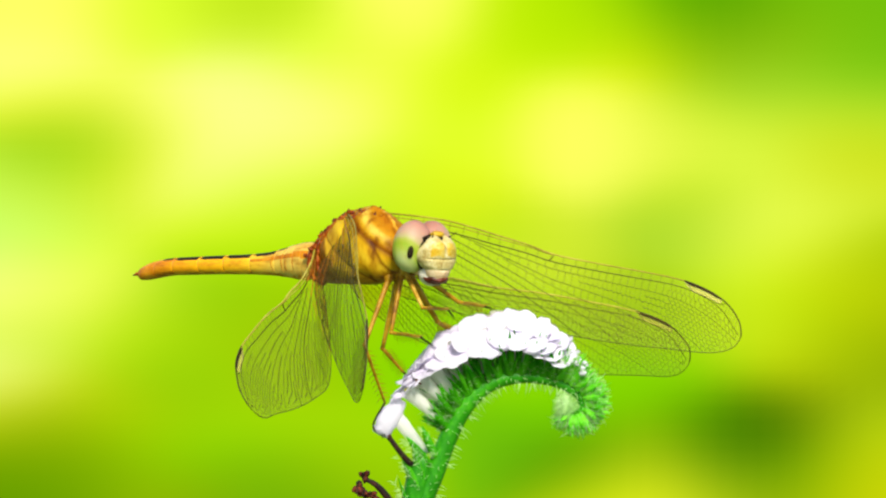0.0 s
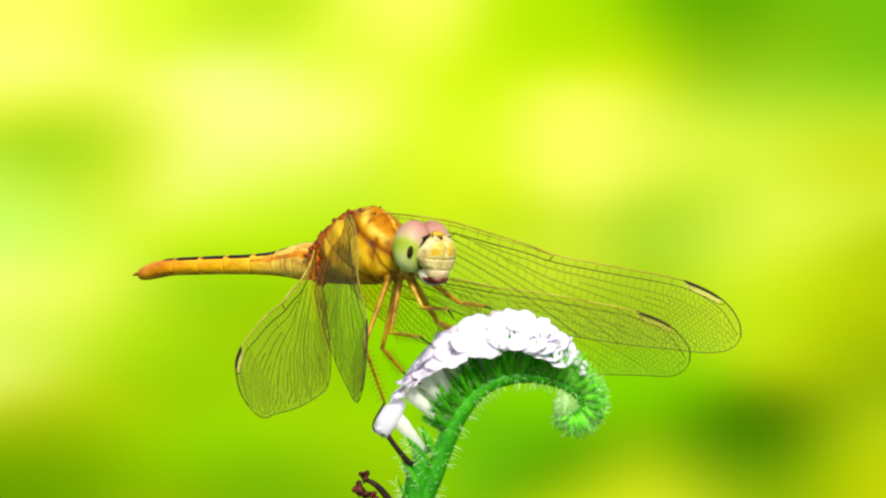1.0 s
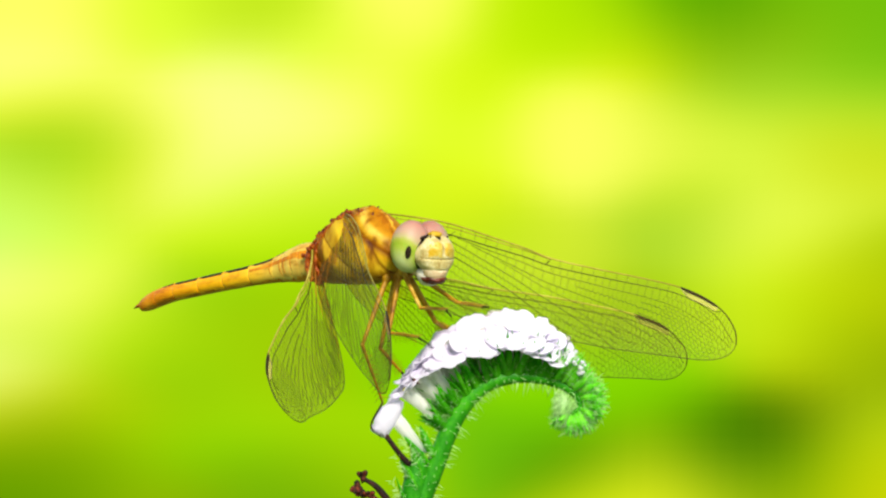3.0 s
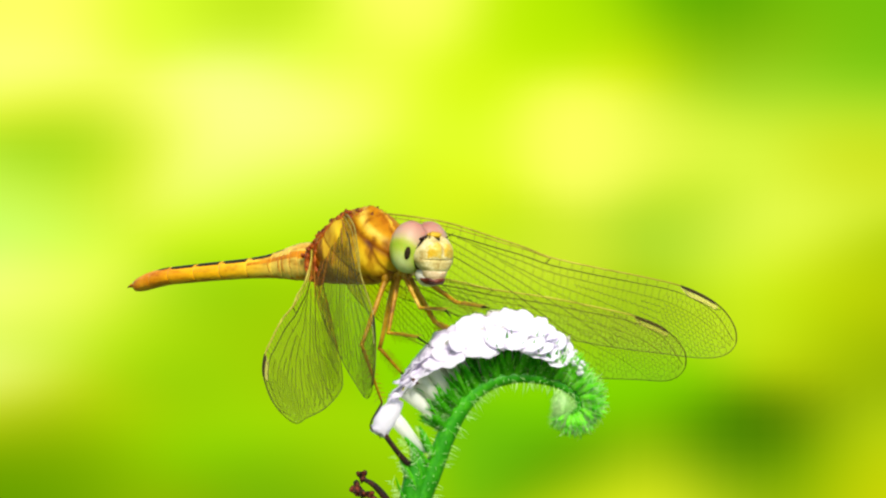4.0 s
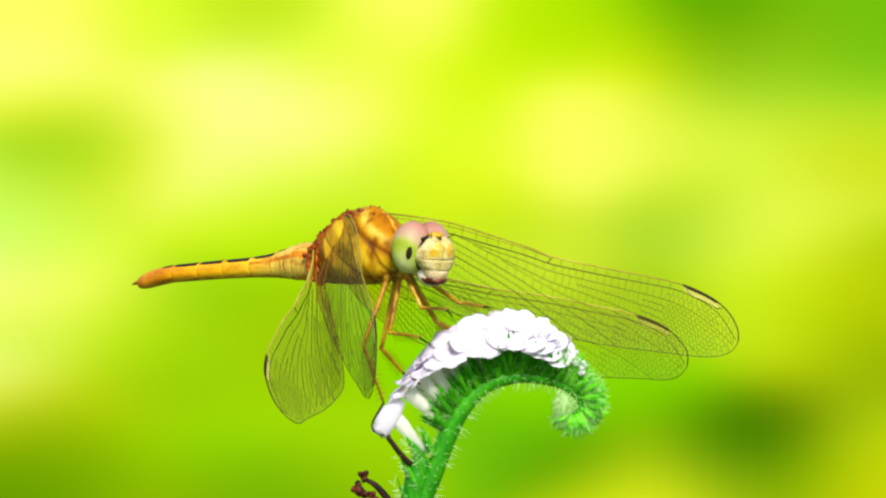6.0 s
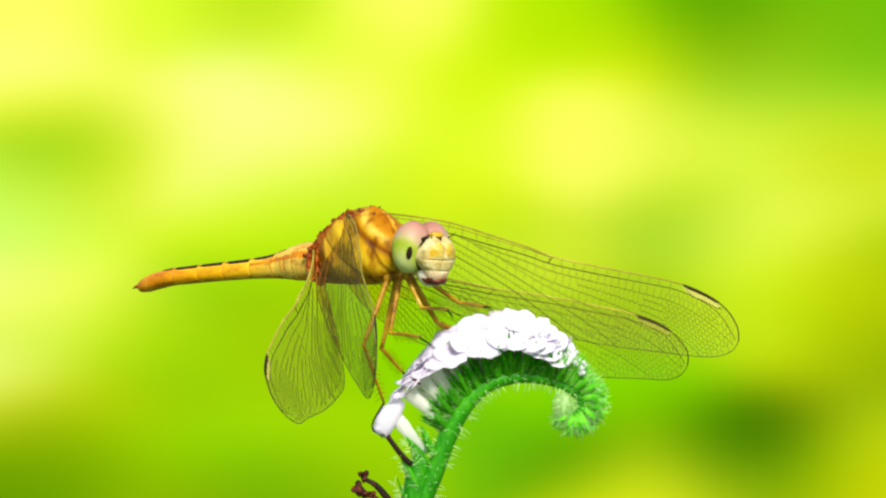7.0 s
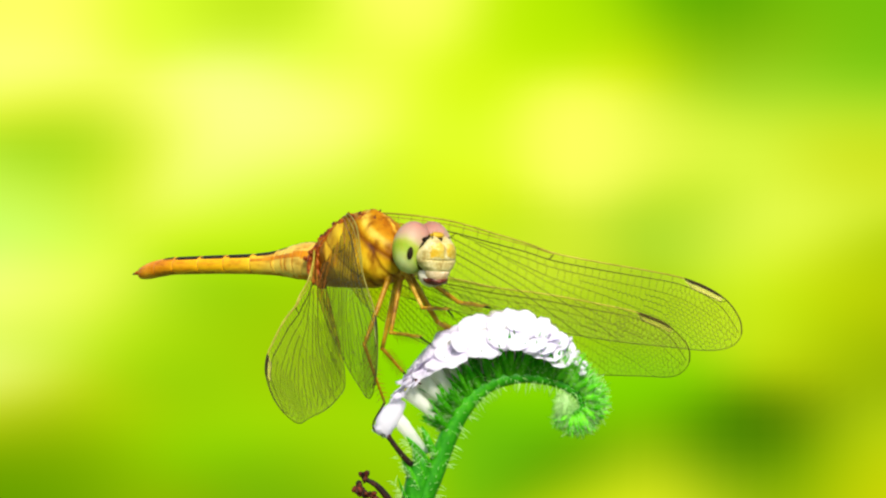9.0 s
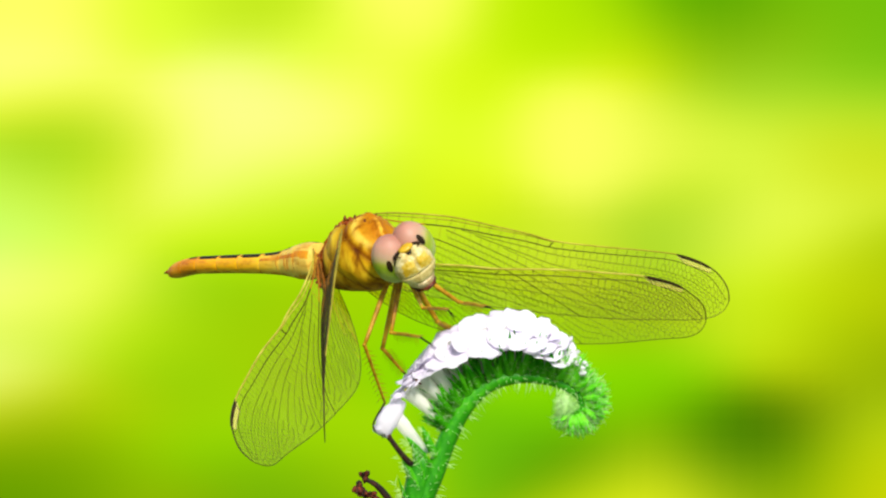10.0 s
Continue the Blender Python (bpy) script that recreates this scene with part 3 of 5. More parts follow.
def make_plant():
    rnd = random.Random(11)
    root = new("heliotrope")
    root.location = FOOT
    tagged(root, "hairy green heliotrope stem with a curled white flower spike", "flower")

    def local(p):
        return Vector(p) - FOOT

    steps = 8
    lower = [FOOT + Vector((0, 0, -0.02)), FOOT + Vector((0.004, 0, 0.12)), FOOT + Vector((0.022, -0.004, 0.30)), FOOT + Vector((0.043, -0.009, 0.44))]
    top = [spot(u, v, 0) for u, v in STEM]
    line = spline(lower + top, steps)
    radii = spread([2.2, 1.9, 1.4, 1.05] + STEM_R, steps)
    s = Soup()
    tube(s, [local(p) for p in line], [r * MM * (1 + 0.04 * noise.noise(Vector((i * 0.13, 0, 0)))) for i, r in enumerate(radii)], 16)
    stem = link("stem", s.mesh("stem"), M_stem, root)

    first = len(lower) * steps
    arch = line[first:]
    arad = radii[first:]
    length = len(arch) - 1

    def on(t):
        """Place, way along, outward way and radius at t (0 low, 1 curled tip)."""
        q = t * length
        i = min(int(q), length - 1)
        p = arch[i].lerp(arch[i + 1], q - i)
        along = (arch[min(i + 2, length)] - arch[max(i - 1, 0)]).normalized()
        return p, along, Vector((-along.z, 0, along.x)), arad[i] * MM

    # stem hairs
    s = Soup()
    for _ in range(520):
        t = rnd.random()
        p, along, out, r = on(t)
        a = rnd.uniform(0, 2 * math.pi)
        way = out * math.cos(a) + Vector((0, 1, 0)) * math.sin(a)
        hair(s, local(p + way * r * 0.95), way + along * rnd.uniform(-0.3, 0.5), rnd.uniform(0.4, 1.3) * MM, 0.035 * MM)
    tagged(link("stem_hairs", s.mesh("stem_hairs"), M_hair, stem, "fine whitish hairs"), kind="stuff")

    # florets in three crowded rows along the outer side of the arch
    def share(u):
        """How far up the arch the stem stands u mm to the right."""
        return min(range(length), key=lambda k: abs((arch[k].x / MM) - u) + (100 if k > 0.8 * length else 0)) / length

    low_end, high_end = share(0.75), share(9.9)
    count = 12
    for row in (0, 1, 2):
        for i in range(count):
            q = (i + 0.33 * row) / (count - 0.34)
            t = low_end + (high_end - low_end) * q
            p, along, out, r = on(t)
            lean = 0.42 * (1 - q) ** 1.3 - 0.05 + rnd.uniform(-0.10, 0.10)
            side = (-1, 1, -0.1)[row]
            end_off = max(0, q - 0.62) / 0.38
            low_part = min(1.0, q / 0.42)
            way = (out + along * lean + Vector((0, ((-0.50, 0.26, -0.10)[row] + rnd.uniform(-0.1, 0.1)) * (0.35 + 0.65 * low_part), 0))).normalized()
            reach = ((4.7, 4.85, 4.9)[row] + 0.9 * max(0, 0.4 - q) / 0.4 - 2.4 * end_off + rnd.uniform(-0.25, 0.15)) * MM
            size = ((2.4, 2.12, 2.12)[row] - 0.95 * end_off) * MM * rnd.uniform(0.88, 1.1) * (0.80 + 0.20 * low_part)
            base = p + way * r * 0.6
            end = p + way * reach
            face = (way * (0.75, 1.0, 1.0)[row] + Vector((0, (-0.80, 0.25, -0.30)[row] * low_part ** 2, 0)) + Vector((rnd.uniform(-.2, .2), 0, rnd.uniform(-.15, .2))) * (0.3 + 0.7 * low_part)).normalized()
            s = Soup()
            if end_off > 0.6 and row == 1:
                petal_ball(s, size * 0.66, i * 3 + row)
            else:
                petal_limb(s, size, rnd.uniform(0.05, 0.22) + 0.35 * end_off, i * 3 + row)
            flower = link("floret", s.mesh("floret"), M_petal, root, m=Matrix.Translation(local(end)) @ frame_along(face, rnd.uniform(0, 6)))
            back = flower.matrix_basis.inverted()
            s = Soup()
            mids = spline([back @ local(base + way * 0.8 * MM), back @ local(base.lerp(end, 0.55)), back @ local(end - face * 0.5 * MM), back @ local(end - face * 0.12 * MM)], 4)
            tube(s, mids, spread([0.26 * MM, 0.52 * MM, 0.66 * MM, 0.70 * MM], 4), 12)
            for k, v in enumerate(s.v):
                s.v[k] = v + Vector((noise.noise(v * 900), noise.noise(v * 900 + Vector((5, 0, i))), noise.noise(v * 1300 + Vector((0, 9, i))))) * 0.22 * MM
            link("corolla_tube", s.mesh("corolla_tube"), M_tube, flower, "pale greenish tube")
            if i % 5 == row * 2:
                s = Soup()
                blob(s, (0, 0, 0.10 * MM), (0.22 * MM, 0.22 * MM, 0.10 * MM), 6, 10)
                link("throat", s.mesh("throat"), M_pollen, flower, "small yellow-green throat")
            hs = Soup()
            m = back @ Matrix.Translation(local(base)) @ frame_along(way)
            for k in range(13 if row == 0 else 7):
                a = 2 * math.pi * k / (13 if row == 0 else 7) + rnd.uniform(-0.3, 0.3)
                mk = m @ Matrix.Rotation(a, 4, "Z") @ Matrix.Translation((0, 0.45 * MM, 0)) @ Matrix.Rotation(rnd.uniform(-0.35, 0.0), 4, "X")
                ln = rnd.uniform(2.2, 4.1 if row == 0 else 3.4) * MM * (1 - 0.35 * end_off) * (0.76 + 0.50 * min(1.0, q / 0.45))
                s = Soup()
                sepal(s, mk, ln, rnd.uniform(0.19, 0.30) * MM, rnd.uniform(0.0, 0.2), rnd)
                link("sepal", s.mesh("sepal"), M_sepal, flower, "dark green pointed sepal")
                for _ in range(14):
                    z = rnd.uniform(0.1, 1.0) * ln
                    hair(hs, mk @ Vector((rnd.uniform(-.3, .3) * MM * (1 - z / ln), 0.03 * MM, z)), (mk.to_3x3() @ Vector((rnd.uniform(-1, 1), 0.8, 0.9))), rnd.uniform(0.3, 0.7) * MM, 0.02 * MM)
            tagged(link("calyx_hairs", hs.mesh("calyx_hairs"), M_hair, flower), kind="stuff")

    # hairy buds on the curl
    for row in (0, 1, 2, 3):
        for i in range(13):
            q = (i + 0.25 * row) / 13
            t = share(9.4) + (0.985 - share(9.4)) * q
            p, along, out, r = on(t)
            way = (out + along * 0.2 + Vector((0, (-0.9, 0.75, 0.1, -0.35)[row] + rnd.uniform(-.2, .2), 0))).normalized()
            ln = (2.5 - 1.25 * q) * MM * rnd.uniform(0.85, 1.15)
            s = Soup()
            m = Matrix.Translation(local(p + way * r * 0.7)) @ frame_along(way)
            pts = [(0, 0, 0), (0, 0, 0.35 * ln), (0, 0, 0.7 * ln), (0, 0, ln)]
            tube(s, spline(pts, 3), spread([0.2 * MM, 0.40 * MM * (1 - .3 * q), 0.32 * MM * (1 - .3 * q), 0.06 * MM], 3), 8)
            for k in range(5):
                a = 2 * math.pi * k / 5
                mk = Matrix.Rotation(a, 4, "Z") @ Matrix.Translation((0, 0.32 * MM * (1 - .3 * q), 0.1 * ln)) @ Matrix.Rotation(rnd.uniform(-0.1, 0.25), 4, "X")
                sepal(s, mk, ln * rnd.uniform(0.9, 1.25), 0.17 * MM, 0.1, rnd)
            for _ in range(40):
                z, a = rnd.uniform(0.1, 1.0) * ln, rnd.uniform(0, 6.28)
                d = Vector((math.cos(a), math.sin(a), 0))
                hair(s, d * 0.34 * MM * (1 - .3 * q) * (1 - .6 * z / ln) + Vector((0, 0, z)), d + Vector((0, 0, 0.9)), rnd.uniform(0.5, 1.2) * MM, 0.026 * MM, 1)
            bud = link("bud", s.mesh("bud"), [M_bud, M_hair], root, "green hairy flower bud", m)
            if q < 0.24 and row != 1 and rnd.random() < 0.7:
                s = Soup()
                wide = rnd.uniform(0.30, 0.52) * MM
                for k in range(4):
                    at = Vector((rnd.uniform(-1, 1) * wide * 0.7, rnd.uniform(-1, 1) * wide * 0.7, ln * rnd.uniform(0.8, 1.1)))
                    blob(s, at, tuple(wide * rnd.uniform(0.4, 0.75) for _ in range(3)), 7, 10, rough=0.7, seed=i + row + k)
                link("corolla", s.mesh("corolla"), M_petal, bud, "white opening petals")
    s = Soup()
    blob(s, local(spot(10.8, -13.8, -0.6)), (0.55 * MM, 0.55 * MM, 0.85 * MM), 10, 14, rough=0.3)
    for _ in range(420):
        d = Vector((rnd.gauss(0, 1), rnd.gauss(0, 1), rnd.gauss(0, 1))).normalized()
        hair(s, local(spot(10.8, -13.8, -0.6)) + Vector((d.x * .45, d.y * .45, d.z * .7)) * MM, d + Vector((-0.3, 0, -0.2)), rnd.uniform(0.4, 1.0) * MM, 0.024 * MM)
    link("curl_tip", s.mesh("curl_tip"), M_hair, root, "pale woolly growing tip")

    # the lowest floret, hanging on its own, seen from the side
    head_at = spot(-4.5, -14.6, -1.0)
    s = Soup()
    axis = [spot(-3.7, -13.3, -0.9) - head_at, spot(-4.2, -14.1, -1.0) - head_at, spot(-4.9, -15.2, -1.1) - head_at, spot(-5.5, -16.3, -1.2) - head_at]
    tube(s, spline(axis, 6), spread([0.50 * MM, 0.86 * MM, 0.98 * MM, 0.80 * MM], 6), 16)
    for k, v in enumerate(s.v):
        s.v[k] = v * (1 + 0.12 * noise.noise(v * 1400)) + Vector((noise.noise(v * 2600), noise.noise(v * 2600 + Vector((3, 0, 0))), noise.noise(v * 2600 + Vector((0, 4, 0))))) * 0.12 * MM + Vector((0, 0, 0.10 * MM * math.sin(v.x * 5200)))
    low = link("floret", s.mesh("floret"), M_petal, root, "white floret folded shut at the low end", Matrix.Translation(local(head_at)))
    for u, v, d in ((-5.5, -16.1, -1.5), (-5.1, -16.3, -0.9), (-5.8, -15.9, -0.8), (-4.0, -13.1, -1.2)):
        s = Soup()
        blob(s, spot(u, v, d) - head_at, (0.42 * MM, 0.36 * MM, 0.36 * MM), 8, 12, rough=0.4, seed=u)
        link("lobe", s.mesh("lobe"), M_petal, low)
    s = Soup()
    tube(s, [p - head_at for p in spline([spot(-1.3, -18.0, 0), spot(-2.4, -16.9, -0.4), spot(-3.5, -15.6, -0.8), spot(-4.3, -14.4, -0.9)], 5)], spread([0.18 * MM, 0.48 * MM, 0.64 * MM, 0.5 * MM], 5), 10)
    link("corolla_tube", s.mesh("corolla_tube"), M_tube, low)

    # wilted stalk, dried florets and a woolly young leaf below
    s = Soup()
    tube(s, [local(p) for p in spline([spot(-2.8, -19.1, -1), spot(-3.7, -18.1, -1.4), spot(-4.6, -16.9, -1.6), spot(-5.3, -15.9, -1.5)], 5)], spread([0.28 * MM, 0.24 * MM, 0.22 * MM, 0.3 * MM], 5), 8)
    link("wilted_stalk", s.mesh("wilted_stalk"), M_wilt, root, "dark withered floret stalk")
    s = Soup()
    tube(s, [local(p) for p in spline([spot(-3.4, -24.2, -0.8), spot(-4.9, -22.0, -1.3), spot(-5.9, -20.9, -1.6), spot(-6.8, -20.4, -1.6)], 5)], spread([0.34 * MM, 0.32 * MM, 0.26 * MM, 0.18 * MM], 5), 8)
    link("wilted_stalk", s.mesh("wilted_stalk"), M_wilt, root, "dark withered floret stalk")
    s = Soup()
    tube(s, [local(p) for p in spline([spot(-4.2, -23.9, -0.9), spot(-5.2, -22.7, -1.2), spot(-6.0, -22.0, -1.5), spot(-6.8, -21.7, -1.6)], 5)], spread([0.3 * MM, 0.26 * MM, 0.22 * MM, 0.18 * MM], 5), 8)
    link("wilted_stalk", s.mesh("wilted_stalk"), M_wilt, root, "dark withered floret stalk")
    for u, v, sz, droop in ((-6.9, -20.3, 0.75, 0.9), (-7.4, -20.9, 0.8, -0.7), (-6.9, -21.7, 0.75, -0.2), (-6.3, -21.8, 0.55, 0.2)):
        s = Soup()
        blob(s, (0, 0, 0), (0.36 * sz * MM, 0.34 * sz * MM, 0.5 * sz * MM), 8, 12, rough=0.7, seed=u)
        dry = link("wilted_floret", s.mesh("wilted_floret"), M_wilt, root, "dried red-brown floret", Matrix.Translation(local(spot(u, v, -1.6))))
        for k in range(6):
            a = 2 * math.pi * k / 6 + rnd.uniform(-0.4, 0.4)
            d = Vector((math.cos(a) * 0.6, math.sin(a) * 0.6, droop + rnd.uniform(-0.3, 0.3))).normalized() * sz * MM
            curl = Vector((-math.cos(a), 0, -0.5)) * 0.3 * sz * MM
            s = Soup()
            tube(s, spline([d * 0.1, d * 0.55, d * 0.9 + curl * 0.3, d * 0.95 + curl], 4), spread([0.14 * MM, 0.24 * MM, 0.20 * MM, 0.06 * MM], 4), 7, flat=0.5)
            link("wilted_petal", s.mesh("wilted_petal"), M_rust if k % 2 else M_wilt, dry)
    for u, v, sz in ((-2.3, -11.6, 0.6), (-1.2, -15.0, 0.7)):
        s = Soup()
        blob(s, (0, 0, 0), (0.36 * sz * MM, 0.3 * MM, 0.28 * sz * MM), 8, 10, rough=0.7, seed=u)
        for k in range(3):
            d = Vector((rnd.gauss(0, 1), rnd.gauss(0, 0.4), rnd.gauss(0, 1))).normalized() * sz * MM
            tube(s, spline([Vector((0, 0, 0)), d * 0.5, d * 0.9 + Vector((0.15, 0, 0.1)) * MM], 3), spread([0.16 * MM, 0.14 * MM, 0.03 * MM], 3), 6)
        link("wilted_petal", s.mesh("wilted_petal"), M_rust if u < -2 else M_wilt, root, "shrivelled brown petal", Matrix.Translation(local(spot(u, v, -2.2 if u < -2 else 0.4))))
    for u0, v0, u1, v1, w in ((-2.2, -21.4, -4.0, -18.2, 0.42), (-2.6, -23.6, -4.4, -20.6, 0.5), (-3.0, -24.6, -4.9, -22.4, 0.45), (-1.2, -19.0, -3.4, -16.8, 0.4), (-0.7, -18.4, -2.0, -15.8, 0.4), (-1.8, -20.4, -2.9, -17.4, 0.4)):
        s = Soup()
        a, b = local(spot(u0, v0, -0.8)), local(spot(u1, v1, -1.4))
        m = Matrix.Translation(a) @ frame_along(b - a, rnd.uniform(0, 1))
        sepal(s, m, (b - a).length, w * MM, 0.15, rnd)
        for _ in range(40):
            z = rnd.random() * (b - a).length
            hair(s, m @ Vector((rnd.uniform(-w, w) * 0.7 * MM, 0, z)), m.to_3x3() @ Vector((rnd.uniform(-1, 1), rnd.choice((-1, 1)) * 0.7, 0.6)), rnd.uniform(0.4, 1.0) * MM, 0.026 * MM, 1)
        link("bract", s.mesh("bract"), [M_sepal, M_hair], root, "hairy green bract")
    return root


# ---------------------------------------------------------------- the dragonfly
YAW = -45.0                       # its head points right and towards the lens
THORAX = Vector((-7.2, 0.0, 0.05))
LIFT = 8.5                        # thorax above the feet, mm
WING = 34.0                       # wing length, mm
FORE_ROOT, HIND_ROOT = (-0.33, 1.56, 2.94), (-4.01, 1.80, -0.36)
NECK = (6.2, 0.0, -0.3)
WAIST = (-6.0, 0.0, -1.25)
FORE_LINE = [(0, 0.003), (0.06, 0.017), (0.2, 0.028), (0.33, 0.018), (0.42, 0.009), (0.49, -0.002), (0.6, -0.003), (0.74, -0.001), (0.83, -0.004), (0.9, -0.019), (0.95, -0.043), (0.985, -0.078), (0.998, -0.110),
             (0.9965, -0.130), (0.984, -0.150), (0.957, -0.166), (0.91, -0.177), (0.82, -0.185), (0.68, -0.197), (0.5, -0.203), (0.32, -0.205), (0.17, -0.199), (0.07, -0.183), (0.0, -0.125)]
HIND_LINE = [(0, 0.012), (0.06, -0.006), (0.2, -0.016), (0.32, -0.011), (0.41, -0.012), (0.55, 0.0), (0.7, 0.001), (0.79, -0.002), (0.87, -0.017), (0.92, -0.044), (0.949, -0.070), (0.9595, -0.10),
             (0.957, -0.122), (0.942, -0.144), (0.912, -0.160), (0.84, -0.176), (0.68, -0.217), (0.5, -0.251), (0.32, -0.275), (0.18, -0.252), (0.08, -0.190), (0.02, -0.11), (0.0, -0.05)]
# upward bend and twist of each wing along its span
FLEX = {("F", 1): (0.123, 0.228), ("F", -1): (-0.003, 0.317), ("H", 1): (0.027, 0.677), ("H", -1): (0.028, 0.423)}
# the long veins, front to back: (span, share of the chord) from where each one branches off
FORE_VEINS = [[(0.0, 0.10), (0.1, 0.13), (0.3, 0.12), (0.49, 0.10), (0.7, 0.10), (0.83, 0.10), (0.93, 0.17), (0.975, 0.35), (0.992, 0.5)],
              [(0.24, 0.14), (0.36, 0.17), (0.49, 0.19), (0.65, 0.22), (0.8, 0.27), (0.9, 0.38), (0.965, 0.56), (0.988, 0.74)],
              [(0.28, 0.17), (0.4, 0.26), (0.49, 0.32), (0.65, 0.44), (0.8, 0.64), (0.88, 0.84), (0.915, 1.0)],
              [(0.36, 0.25), (0.5, 0.41), (0.65, 0.60), (0.75, 0.80), (0.82, 1.0)],
              [(0.20, 0.17), (0.35, 0.33), (0.5, 0.54), (0.62, 0.78), (0.70, 1.0)],
              [(0.0, 0.18), (0.12, 0.25), (0.25, 0.37), (0.4, 0.56), (0.52, 0.80), (0.6, 1.0)],
              [(0.15, 0.42), (0.26, 0.56), (0.37, 0.76), (0.45, 1.0)],
              [(0.0, 0.32), (0.10, 0.44), (0.18, 0.60), (0.27, 0.82), (0.32, 1.0)],
              [(0.0, 0.48), (0.08, 0.64), (0.14, 0.84), (0.18, 1.0)],
              [(0.0, 0.68), (0.04, 0.80), (0.08, 1.0)]]
HIND_VEINS = [[(0.0, 0.08), (0.1, 0.10), (0.3, 0.10), (0.41, 0.09), (0.65, 0.10), (0.79, 0.10), (0.89, 0.17), (0.935, 0.35), (0.952, 0.5)],
              [(0.20, 0.12), (0.32, 0.15), (0.45, 0.17), (0.62, 0.21), (0.76, 0.27), (0.86, 0.38), (0.925, 0.56), (0.948, 0.74)],
              [(0.24, 0.15), (0.36, 0.23), (0.48, 0.31), (0.62, 0.43), (0.76, 0.63), (0.84, 0.84), (0.88, 1.0)],
              [(0.32, 0.22), (0.46, 0.38), (0.6, 0.57), (0.70, 0.78), (0.77, 1.0)],
              [(0.16, 0.15), (0.3, 0.29), (0.46, 0.50), (0.57, 0.75), (0.64, 1.0)],
              [(0.0, 0.15), (0.1, 0.22), (0.22, 0.33), (0.36, 0.52), (0.47, 0.78), (0.53, 1.0)],
              [(0.12, 0.34), (0.22, 0.46), (0.32, 0.66), (0.38, 0.84), (0.42, 1.0)],
              [(0.0, 0.26), (0.08, 0.36), (0.17, 0.52), (0.26, 0.76), (0.31, 1.0)],
              [(0.0, 0.42), (0.07, 0.52), (0.14, 0.70), (0.19, 0.88), (0.22, 1.0)],
              [(0.0, 0.60), (0.05, 0.68), (0.10, 0.84), (0.14, 1.0)],
              [(0.0, 0.78), (0.03, 0.84), (0.07, 1.0)]]


def wing_frame(side, sweep, droop, twist):
    """Turn of a wing in the body: u along the span, v to the leading edge, n up."""
    m = Matrix(((0, 1, 0), (side, 0, 0), (0, 0, -side)))
    sw = Matrix.Rotation(radians(-sweep * side), 3, "Z")
    dr = Matrix.Rotation(radians(-droop * side), 3, "X")
    tw = Matrix.Rotation(radians(-twist), 3, "Y")
    return sw @ dr @ tw @ m


